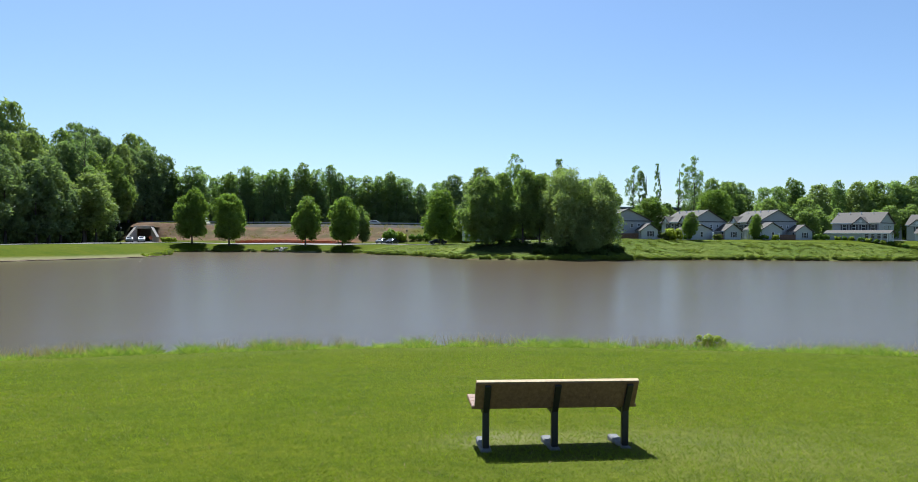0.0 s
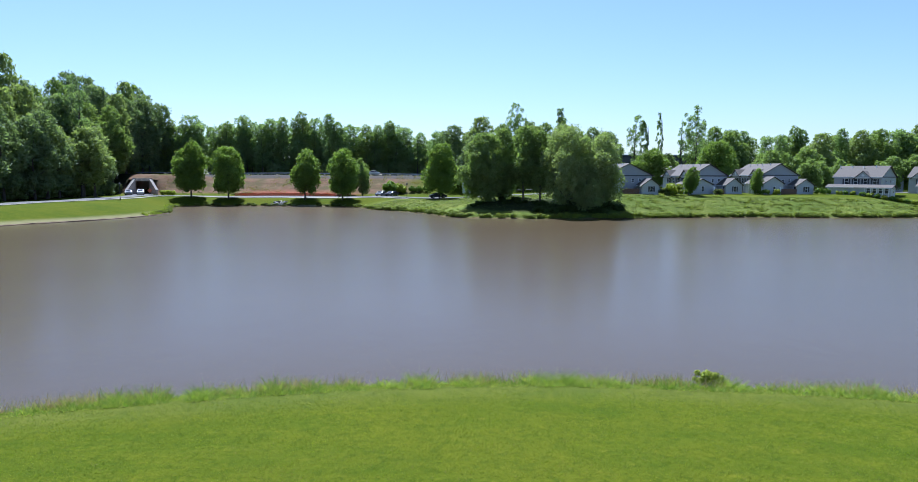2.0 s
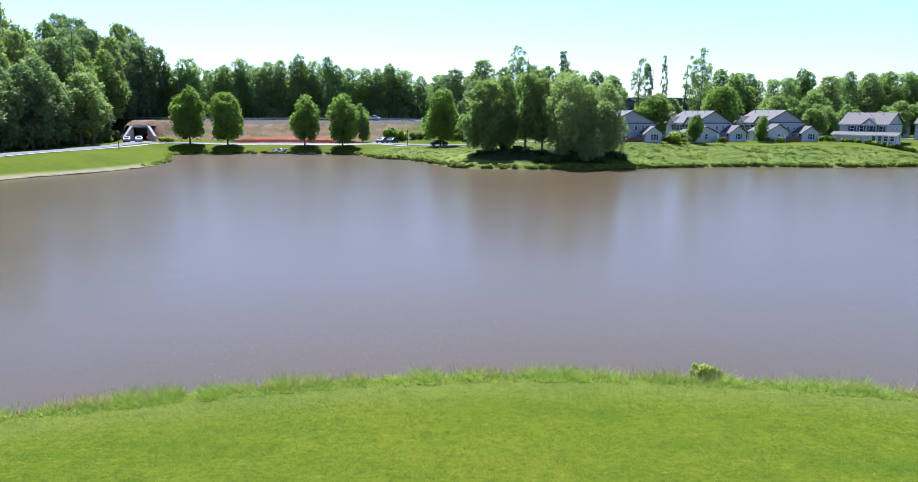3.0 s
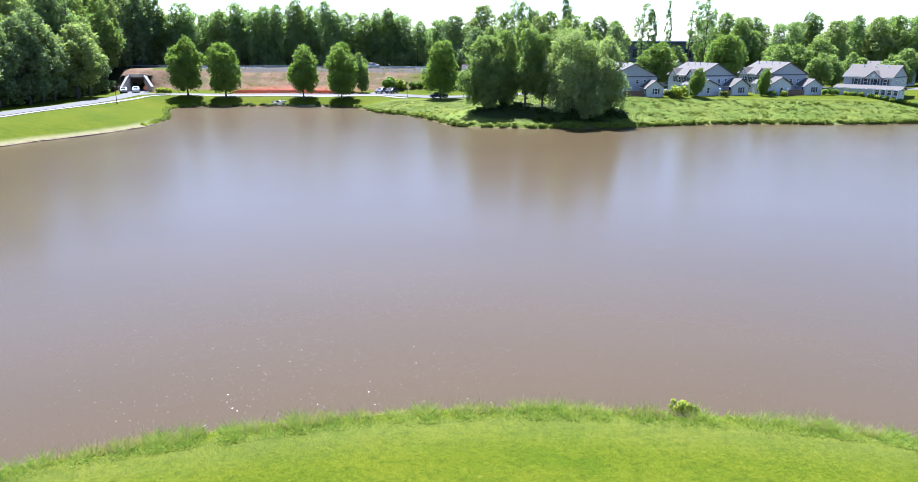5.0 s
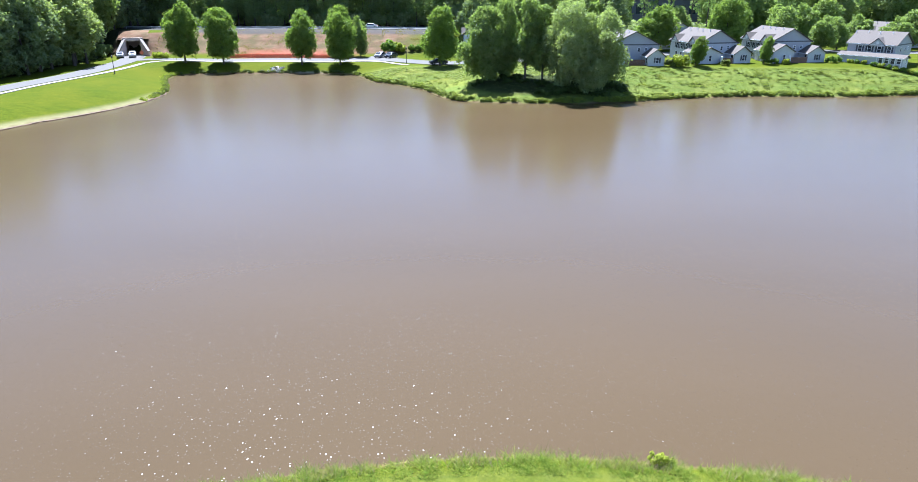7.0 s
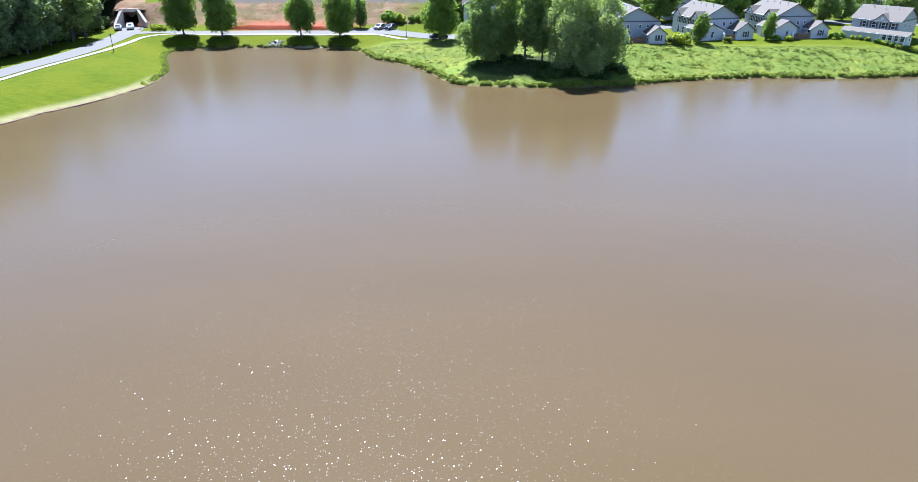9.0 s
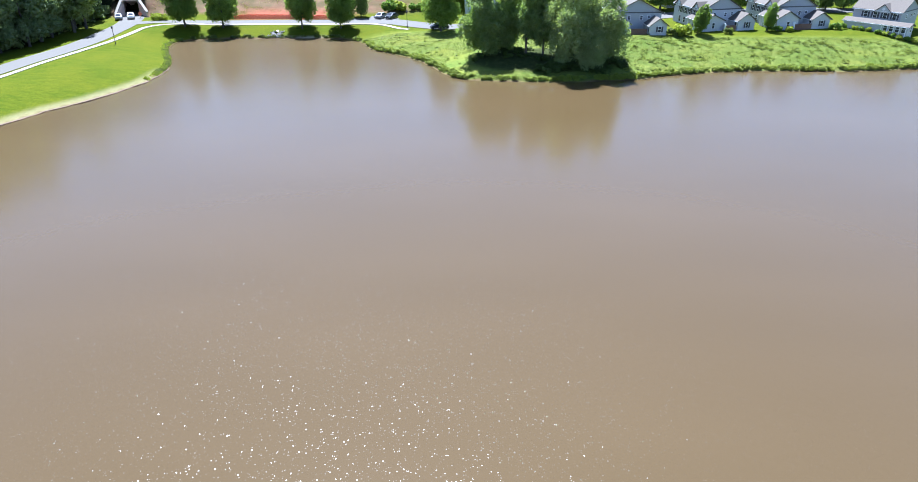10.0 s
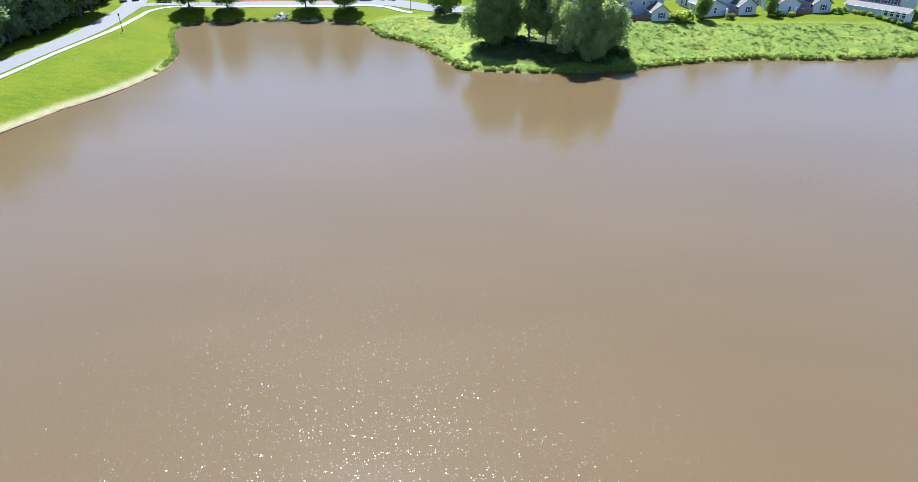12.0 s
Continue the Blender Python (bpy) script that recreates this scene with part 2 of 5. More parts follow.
M = {
    "ground": ground_material(),
    "water": water_material(),
    "asphalt": surface("asphalt", (0.062, 0.058, 0.051), (0.091, 0.085, 0.073), 1.5, 0.9),
    "highway": surface("highway_asphalt", (0.063, 0.063, 0.065), (0.097, 0.097, 0.097), 1.0, 0.9),
    "concrete": surface("concrete", (0.172, 0.151, 0.124), (0.237, 0.212, 0.176), 1.0, 0.85),
    "masonry": surface("wall_block", (0.56, 0.42, 0.33), (0.68, 0.54, 0.44), 1.0, 0.9),
    "siding": surface("grey_siding", (0.33, 0.335, 0.345), (0.40, 0.405, 0.415), 1.0, 0.6, 0.1),
    "siding_pale": surface("pale_siding", (0.44, 0.445, 0.455), (0.53, 0.535, 0.545), 1.0, 0.6, 0.1),
    "siding_gable": surface("gable_siding", (0.30, 0.31, 0.33), (0.37, 0.38, 0.40), 1.0, 0.6, 0.1),
    "trim": surface("white_trim", (0.70, 0.70, 0.70), (0.80, 0.80, 0.80), 1.0, 0.5, 0.05),
    "band": surface("dark_band", (0.06, 0.06, 0.07), (0.10, 0.10, 0.11), 1.0, 0.6, 0.05),
    "shingle": surface("roof_shingle", (0.068, 0.056, 0.043), (0.106, 0.089, 0.069), 2.2, 0.9, 0.4),
    "glass": material("window_glass", 0.05)[0],
    "shutter": surface("dark_shutter", (0.03, 0.03, 0.04), (0.06, 0.06, 0.07), 1.0, 0.6, 0.05),
    "fence_wood": surface("brown_fence", (0.12, 0.065, 0.045), (0.20, 0.12, 0.085), 2.0, 0.85),
    "bark": surface("bark", (0.045, 0.036, 0.028), (0.11, 0.09, 0.07), 3.0, 0.95, 0.6),
    "bench_wood": surface("bench_plank", (0.158, 0.084, 0.046), (0.273, 0.156, 0.086), 3.0, 0.55, 0.3),
    # worn bench edge, made paler to stand for sunlight along it
    "worn_sunlit_wood": surface("worn_sunlit_wood", (0.378, 0.264, 0.124), (0.540, 0.400, 0.211), 3.0, 0.7, 0.2),
    "bench_metal": surface("bench_leg", (0.012, 0.011, 0.011), (0.026, 0.024, 0.023), 3.0, 0.5, 0.2),
    "dark_metal": surface("dark_metal", (0.02, 0.02, 0.02), (0.05, 0.05, 0.05), 3.0, 0.5, 0.1),
    "steel": surface("galvanised_steel", (0.35, 0.36, 0.37), (0.50, 0.51, 0.52), 2.0, 0.45, 0.1, 0.6),
    "orange": surface("orange_plastic", (0.640, 0.150, 0.070), (0.720, 0.230, 0.120), 2.0, 0.6, 0.1),
    "soil": surface("bare_soil", (0.082, 0.052, 0.029), (0.174, 0.115, 0.065), 1.0, 0.95, 0.5),
    "rock": surface("pale_rock", (0.16, 0.15, 0.135), (0.31, 0.29, 0.265), 2.0, 0.9, 0.5),
    "footing": surface("weathered_footing", (0.11, 0.105, 0.10), (0.19, 0.18, 0.17), 3.0, 0.9, 0.4),
    "tyre": surface("tyre", (0.015, 0.015, 0.015), (0.03, 0.03, 0.03), 5.0, 0.8, 0.1),
    "grass": leafage("grass_blade", (0.099, 0.139, 0.008), (0.184, 0.226, 0.014), (0.310, 0.314, 0.046), 0.5),
    "tall_grass": leafage("tall_grass", (0.117, 0.166, 0.011), (0.218, 0.265, 0.023), (0.376, 0.366, 0.069), 0.5),
    "seed": leafage("seed_head", (0.254, 0.190, 0.098), (0.394, 0.315, 0.186), (0.530, 0.471, 0.314), 0.3),
    "dry_weed": leafage("dry_weed", (0.124, 0.112, 0.034), (0.211, 0.177, 0.066), (0.345, 0.278, 0.133), 0.4),
    "weeds": leafage("meadow_weed", (0.087, 0.113, 0.022), (0.139, 0.164, 0.038), (0.198, 0.207, 0.080), 0.45),
    "shrub": leafage("shrub_leaf", (0.087, 0.151, 0.018), (0.140, 0.216, 0.028), (0.227, 0.298, 0.050), 0.48),
    "hedge": leafage("hedge_leaf", (0.182, 0.221, 0.018), (0.286, 0.325, 0.031), (0.390, 0.416, 0.058), 0.45),
    "leaf_row": leafage("maple_leaf", (0.112, 0.162, 0.032), (0.204, 0.281, 0.055), (0.307, 0.379, 0.110), 0.50),
    "leaf_wood": leafage("wood_leaf", (0.145, 0.186, 0.074), (0.264, 0.315, 0.121), (0.393, 0.422, 0.184), 0.50),
    "leaf_deep": leafage("deep_leaf", (0.103, 0.146, 0.077), (0.194, 0.245, 0.122), (0.306, 0.344, 0.181), 0.50),
    "leaf_light": leafage("light_leaf", (0.128, 0.175, 0.055), (0.230, 0.296, 0.094), (0.336, 0.389, 0.160), 0.52),
    "leaf_willow": leafage("willow_leaf", (0.178, 0.224, 0.087), (0.315, 0.368, 0.147), (0.450, 0.498, 0.244), 0.50),
    "leaf_edge": leafage("wood_edge_leaf", (0.140, 0.195, 0.080), (0.245, 0.325, 0.136), (0.345, 0.415, 0.200), 0.54),
    # leaf colour darkened to stand for shade under the waterside trees
    "brush": leafage("shade_toned_brush", (0.030, 0.048, 0.010), (0.058, 0.085, 0.018), (0.095, 0.125, 0.030), 0.25),
    "fringe": leafage("fringe_grass", (0.181, 0.226, 0.025), (0.319, 0.353, 0.056), (0.489, 0.486, 0.163), 0.55),
    "lush": leafage("lush_weed", (0.134, 0.176, 0.026), (0.235, 0.275, 0.041), (0.347, 0.363, 0.072), 0.48),
}
gb = M["glass"].node_tree.nodes["Principled BSDF"]
gb.inputs["Base Color"].default_value = (0.03, 0.035, 0.045, 1)
PAINT = {n: surface("car_paint_" + n, c, tuple(min(1, x * 1.15) for x in c), 1.0, 0.3, 0.0, 0.2) for n, c in (("white", (0.55, 0.55, 0.55)), ("silver", (0.20, 0.20, 0.21)), ("dark", (0.03, 0.033, 0.045)))}


# ---- mesh helpers ----
def mesh_of(name, verts, faces, mat, smooth=False):
    me = bpy.data.meshes.new(name)
    me.from_pydata([tuple(map(float, v)) for v in verts] if not isinstance(verts, np.ndarray) else verts.tolist(), [], faces if isinstance(faces, list) else faces.tolist())
    me.materials.append(mat)
    if smooth:
        me.polygons.foreach_set("use_smooth", [True] * len(me.polygons))
    me.update()
    return me


def part(name, bm, mat, parent, label="", smooth=False):
    """One bmesh, or one ready mesh, as one object under its thing."""
    if isinstance(bm, bmesh.types.BMesh):
        me = bpy.data.meshes.new(name)
        bm.to_mesh(me)
        bm.free()
        me.materials.append(mat)
        if smooth:
            me.polygons.foreach_set("use_smooth", [True] * len(me.polygons))
    else:
        me = bm
    ob = new(name, me)
    ob.parent = parent
    return tagged(ob, label) if label else ob


def thing(name, m, label, category, group="", kind=""):
    ob = new(name)
    ob.empty_display_size = 0.2
    ob.matrix_world = m
    return tagged(ob, label, category, group, kind)


def add_box(bm, lo, hi, bevel=0.0, m=None):
    lo, hi = Vector(lo), Vector(hi)
    made = bmesh.ops.create_cube(bm, size=1.0, matrix=(m or Matrix()) @ Matrix.Translation((lo + hi) / 2) @ Matrix.Diagonal((*(hi - lo), 1)))
    if bevel:
        edges = list({e for v in made["verts"] for e in v.link_edges})
        bmesh.ops.bevel(bm, geom=edges, offset=bevel, segments=1, affect="EDGES")


def box(lo, hi, bevel=0.0, m=None):
    bm = bmesh.new()
    add_box(bm, lo, hi, bevel, m)
    return bm


def add_rod(bm, a, b, r0, r1=None, sides=8):
    a, b = Vector(a), Vector(b)
    r1 = r0 if r1 is None else r1
    turn = (b - a).to_track_quat("Z", "Y").to_matrix().to_4x4()
    bmesh.ops.create_cone(bm, cap_ends=True, segments=sides, radius1=r0, radius2=r1, depth=(b - a).length, matrix=Matrix.Translation((a + b) / 2) @ turn)


def rod(a, b, r0, r1=None, sides=8):
    bm = bmesh.new()
    add_rod(bm, a, b, r0, r1, sides)
    return bm


# ---- the pond's outline and the height of the ground ----
SHORE = [(-73, 96), (-70.6, 102), (-68.4, 107.3), (-64.8, 113.3), (-61.6, 121.6), (-60.2, 127.2), (-60.4, 136), (-62.6, 144), (-66.4, 152), (-69.4, 160), (-69, 166.5),
         (-61, 169.6), (-46, 169.8), (-34.6, 170.5), (-28.4, 169), (-23.3, 163), (-20, 155.5), (-12.3, 149), (-6.6, 140.4), (-2.7, 131.8), (1.5, 128.2), (8, 127), (15.6, 126.4),
         (24, 126.6), (34, 128.2), (43.5, 132.2), (61, 135.3), (79, 134.7), (94, 137.2), (112, 138), (135, 130), (150, 90), (140, 40), (110, 0), (75, -8), (50, 3), (36, 13.5),
         (26, 20), (19.2, 23.2), (14.6, 24.5), (9.4, 25.2), (3.5, 25.7), (-2.2, 25.3), (-6, 24.7), (-9.7, 23.8), (-13, 22.9), (-16.2, 21.6), (-22, 18.2), (-30, 12), (-41, 3),
         (-56, -9), (-80, -14), (-104, 10), (-96, 50), (-80, 80)]


def smooth_line(points, steps, closed):
    p, out, n = [Vector(q) for q in points], [], len(points)
    for i in range(n if closed else n - 1):
        a, b, c, d = (p[(i + k) % n] if closed else p[min(max(i + k, 0), n - 1)] for k in (-1, 0, 1, 2))
        for s in range(steps):
            t = s / steps
            out.append(0.5 * (2 * b + (c - a) * t + (2 * a - 5 * b + 4 * c - d) * t * t + (3 * b - a - 3 * c + d) * t ** 3))
    return out if closed else out + [p[-1]]


LINE = np.array([tuple(v) for v in smooth_line(SHORE, 5, True)])


def from_shore(x, y):
    """Metres from the water's edge, on land; minus over the water."""
    x, y = np.asarray(x, float).ravel(), np.asarray(y, float).ravel()
    if x.size <= 512:
        a, e = LINE, np.roll(LINE, -1, 0) - LINE
        px, py = x[:, None] - a[:, 0], y[:, None] - a[:, 1]
        t = np.clip((px * e[:, 0] + py * e[:, 1]) / (e ** 2).sum(1), 0, 1)
        near = np.sqrt(((px - t * e[:, 0]) ** 2 + (py - t * e[:, 1]) ** 2).min(1))
        ey = np.where(e[:, 1] == 0, 1e-9, e[:, 1])
        crosses = ((a[:, 1] > y[:, None]) != (a[:, 1] + e[:, 1] > y[:, None])) & (px < e[:, 0] * py / ey)
        return np.where(crosses.sum(1) % 2 == 1, -near, near)
    best, inside = np.full(x.shape, 1e9), np.zeros(x.shape, bool)
    for (ax, ay), (bx, by) in zip(LINE, np.roll(LINE, -1, 0)):
        dx, dy = bx - ax, by - ay
        t = np.clip(((x - ax) * dx + (y - ay) * dy) / (dx * dx + dy * dy), 0, 1)
        best = np.minimum(best, (x - ax - t * dx) ** 2 + (y - ay - t * dy) ** 2)
        if ay != by:
            inside ^= ((ay > y) != (by > y)) & (x < (bx - ax) * (y - ay) / (by - ay) + ax)
    return np.where(inside, -np.sqrt(best), np.sqrt(best))


def step(a, b, x):
    t = np.clip((x - a) / (b - a), 0, 1)
    return t * t * (3 - 2 * t)


CULVERT_X, CULVERT_Y, CULVERT_TURN = -91.7, 192.0, 22.0


def embank(x, y):
    near = np.exp(-(((x - CULVERT_X) / 9.0) ** 2))
    toe, run = 189.0 - 4.0 * near, 22.0 - 12.0 * near
    share = np.clip((y - toe) / run, 0, 1)
    return (0.35 * share + 0.65 * step(0, 1, share)) * (1 - step(-4, 16, x))


def height(x, y, slot=True):
    x, y = np.asarray(x, float), np.asarray(y, float)
    d = from_shore(x, y).reshape(x.shape)
    far = step(55, 75, y)
    left = 1 - step(-62, -52, x + 0 * y)
    bank = (1 - step(145, 165, y)) * left
    slope = 0.0965 + far * (0.147 - 0.055 * bank)
    top = 2.2 + 2.0 * step(-12, 38, x) * far + 1.2 * (1 - far)
    wavy = 0.10 * np.sin(x * 0.21 + 0.6 * np.sin(y * 0.13)) + 0.08 * np.sin(y * 0.27 + x * 0.11)
    rise = 0.22 * (1 - np.exp(-np.clip(d, 0, None) / 0.5)) + slope * np.clip(d, 0, None)
    z = top - np.log1p(np.exp(np.clip((top - rise) * 3.0, -40, 40))) / 3.0 + wavy * step(1, 8, d) * 0.5
    z = np.where(d < 0, np.maximum(0.22 * d, -1.8), z)
    e = embank(x, y)
    z = z + e * (8.0 - 2.2)
    z = z + step(230, 330, y) * 3.0 * (1 - e)
    if slot:
        co, si = math.cos(radians(CULVERT_TURN)), math.sin(radians(CULVERT_TURN))
        u, w = (x - CULVERT_X) * co + (y - CULVERT_Y) * si, -(x - CULVERT_X) * si + (y - CULVERT_Y) * co
        wide = 2.4 + np.clip(-w, 0, 8) * 0.52
        cut = (1 - step(wide, wide + 0.9, np.abs(u))) * step(-22, -16, w) * (1 - step(13, 14, w))
        z = z * (1 - cut) + np.minimum(z, 2.25) * cut
    return z


def gz(x, y):
    return float(height(np.array([x]), np.array([y]))[0])


def axis_steps(stops):
    out = [stops[0][0]]
    for (a, s), (b, _) in zip(stops, stops[1:]):
        n = max(1, round((b - a) / s))
        out += [a + (b - a) * k / n for k in range(1, n + 1)]
    return np.array(out)


def build_ground():
    xs = axis_steps([(-3000, 700), (-900, 120), (-180, 6), (-112, 1.0), (-6, 0.4), (8, 1.0), (106, 6), (180, 120), (900, 700), (3000, 1)])
    ys = axis_steps([(-1500, 400), (-300, 40), (-60, 4), (4, 0.4), (10, 0.6), (30, 2.5), (90, 0.9), (212, 4), (300, 60), (900, 500), (4000, 1)])
    gx, gy = np.meshgrid(xs, ys)
    z = height(gx, gy)
    nx, ny = len(xs), len(ys)
    k = np.arange(nx * ny).reshape(ny, nx)
    faces = np.stack([k[:-1, :-1], k[:-1, 1:], k[1:, 1:], k[1:, :-1]], -1).reshape(-1, 4)
    me = mesh_of("ground", np.stack([gx.ravel(), gy.ravel(), z.ravel()], 1), faces, M["ground"], True)
    x, y = gx.ravel(), gy.ravel()
    d = from_shore(x, y)
    e = embank(x, y)
    far = step(60, 90, y)
    left = 1 - step(-62, -56, x + 0 * y)
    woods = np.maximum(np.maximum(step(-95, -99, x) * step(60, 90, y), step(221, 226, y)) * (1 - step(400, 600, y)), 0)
    masks = {
        "meadow": far * step(-28, -18, x) * (d > 0) * (1 - step(148, 153, y) * step(20, 40, x)) * (1 - step(164, 170, y)),
        "clay": step(0.03, 0.15, e) * (1 - step(0.97, 1.0, e)) * (1 - step(-20, -8, x)),
        "gravel": step(205.0, 207.0, y) * (1 - step(226, 227, y)) * (1 - step(-8, 0, x)) * 0.9,
        "red": step(183.8, 185.2, y) * (1 - step(0.06, 0.34, e)) * step(-66, -56, x) * (1 - step(-36, -26, x)) * 0.95,
        "dry": far * left * (1 - step(131, 138, y)) * (1 - step(0.4, 2.8, d)) * 0.6 + 0.07 * (1 - far) * step(0.6, 1.4, d) * (1 - step(1.6, 4.6, d)) + far * step(-50, -47.5, x) * (1 - step(-36, -33, x)) * (1 - step(0.3, 1.3, d))
        + 0.6 * np.exp(-(((x - 0.50) / 0.35) ** 2 + ((y - 7.85) / 0.35) ** 2)) + 0.15 * np.exp(-(((x - 1.6) / 0.9) ** 2 + ((y - 7.8) / 0.4) ** 2)) + 0.13 * np.exp(-(((x - 3.2) / 2.6) ** 2 + ((y - 7.0) / 1.7) ** 2)) + 0.1 * np.exp(-(((x - 0.1) / 0.5) ** 2 + ((y - 7.7) / 0.3) ** 2)),
        # the ellipse paints the shade under the point's trees as dark ground
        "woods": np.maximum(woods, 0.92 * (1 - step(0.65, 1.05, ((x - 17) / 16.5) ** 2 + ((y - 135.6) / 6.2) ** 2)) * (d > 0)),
        "mud": 1 - step(0.05, 0.30, d),
    }
    for key, w in masks.items():
        me.attributes.new(key, "FLOAT", "POINT").data.foreach_set("value", np.asarray(w, np.float32))
    tagged(new("ground", me), "green mown grass bank with clay and meadow round the pond", "ground", kind="structure")


build_ground()
water = new("water", mesh_of("water", [(-160, -60, 0), (200, -60, 0), (200, 200, 0), (-160, 200, 0)], [(0, 1, 2, 3)], M["water"]))
tagged(water, "muddy brown pond water with small ripples", "water", kind="structure")


def ribbon(name, line, width, mat, lift, label, category, thick=0.0, across=4):
    """A strip that follows a line over the ground."""
    p = smooth_line(line, 8, False)
    verts, faces = [], []
    for i, c in enumerate(p):
        a, b = p[max(i - 1, 0)], p[min(i + 1, len(p) - 1)]
        side = Vector((-(b - a).y, (b - a).x)).normalized()
        for j in range(across + 1):
            q = c + side * width * (j / across - 0.5)
            verts.append((q.x, q.y, gz(q.x, q.y) + lift))
    n = across + 1
    for i in range(len(p) - 1):
        for j in range(across):
            faces.append((i * n + j + 1, i * n + j, (i + 1) * n + j, (i + 1) * n + j + 1))
    if thick:
        base = len(verts)
        for i in range(len(p)):
            for j in (0, across):
                x, y, z = verts[i * n + j]
                verts.append((x, y, z - thick))
        for i in range(len(p) - 1):
            for s, j in ((0, 0), (1, across)):
                faces.append((i * n + j, (i + 1) * n + j, base + 2 * i + 2 + s, base + 2 * i + s))
    return tagged(new(name, mesh_of(name, verts, faces, mat)), label, category, kind="structure")


ribbon("road", [(-91.5, 90), (-90.2, 108), (-89.2, 121), (-87.9, 132), (-86.4, 143), (-85.2, 155), (-86.2, 168), (-87.0, 177), (-89.0, 185.3), (-91.7, 192), (-95.5, 201.5)], 5.8, M["asphalt"], 0.07, "grey asphalt lane leading to the underpass", "road", 0.2)
ribbon("road", [(-86.2, 178), (-80, 180.8), (-66, 181.3), (-50, 181.3), (-34, 181.8), (-24, 182.0)], 4.4, M["asphalt"], 0.075, "pale grey asphalt drive behind the shade trees", "road", 0.2)
ribbon("road", [(-30, 182.4), (-24, 182.0), (-18, 180.6), (-11.5, 176.6), (-4, 172.9), (8, 170.6), (24, 171), (42, 174), (70, 184), (105, 186), (140, 178)], 7.6, M["asphalt"], 0.09, "wide pale grey road along the far shore", "road", 0.2)
ribbon("pavement", [(-86.1, 108), (-84.7, 121), (-83.6, 131), (-82.0, 143), (-80.4, 154), (-80.2, 165), (-79.6, 173), (-74, 177.4), (-60, 178.2), (-42, 178.5), (-28, 178.6), (-20.8, 176.4), (-16.0, 171.6), (-13.0, 169.6)], 1.35, M["concrete"], 0.10, "pale concrete footpath beside the road", "pavement", 0.2)
ribbon("road", [(-18, 184.6), (-21, 186.8), (-25, 187.5)], 4.5, M["asphalt"], 0.072, "asphalt parking bay beside the road", "road", 0.2)


# ---- highway on its bank, underpass ----
def highway():
    ribbon("highway", [(-220, 221.8), (-140, 220.8), (-60, 219.3), (-12, 218.4), (40, 219.6), (90, 226)], 12.6, M["highway"], 0.12, "grey highway carriageway on top of the bank", "road", 0.3)
    rail = thing("guard_rail", Matrix(), "galvanised steel guard rail beside the highway", "guard rail")
    p = smooth_line([(-140, 213.6), (-60, 212.4), (-12, 211.6), (14, 212)], 10, False)
    bm = bmesh.new()
    for a, b in zip(p, p[1:]):
        za, zb = gz(a.x, a.y), gz(b.x, b.y)
        u = (b - a).normalized()
        m = Matrix.Translation((a.x, a.y, za)) @ Matrix.Rotation(math.atan2(u.y, u.x), 4, "Z")
        add_box(bm, (-0.02, -0.04, 0.45), ((b - a).length + 0.02, 0.04, 0.78), 0.0, m @ Matrix.Rotation(-math.atan2(zb - za, (b - a).length), 4, "Y"))
    part("beam", bm, M["steel"], rail)
    for c in p[::1]:
        part("post", box((c.x - 0.06, c.y + 0.05, gz(c.x, c.y) - 0.3), (c.x + 0.06, c.y + 0.17, gz(c.x, c.y) + 0.72)), M["steel"], rail)


highway()


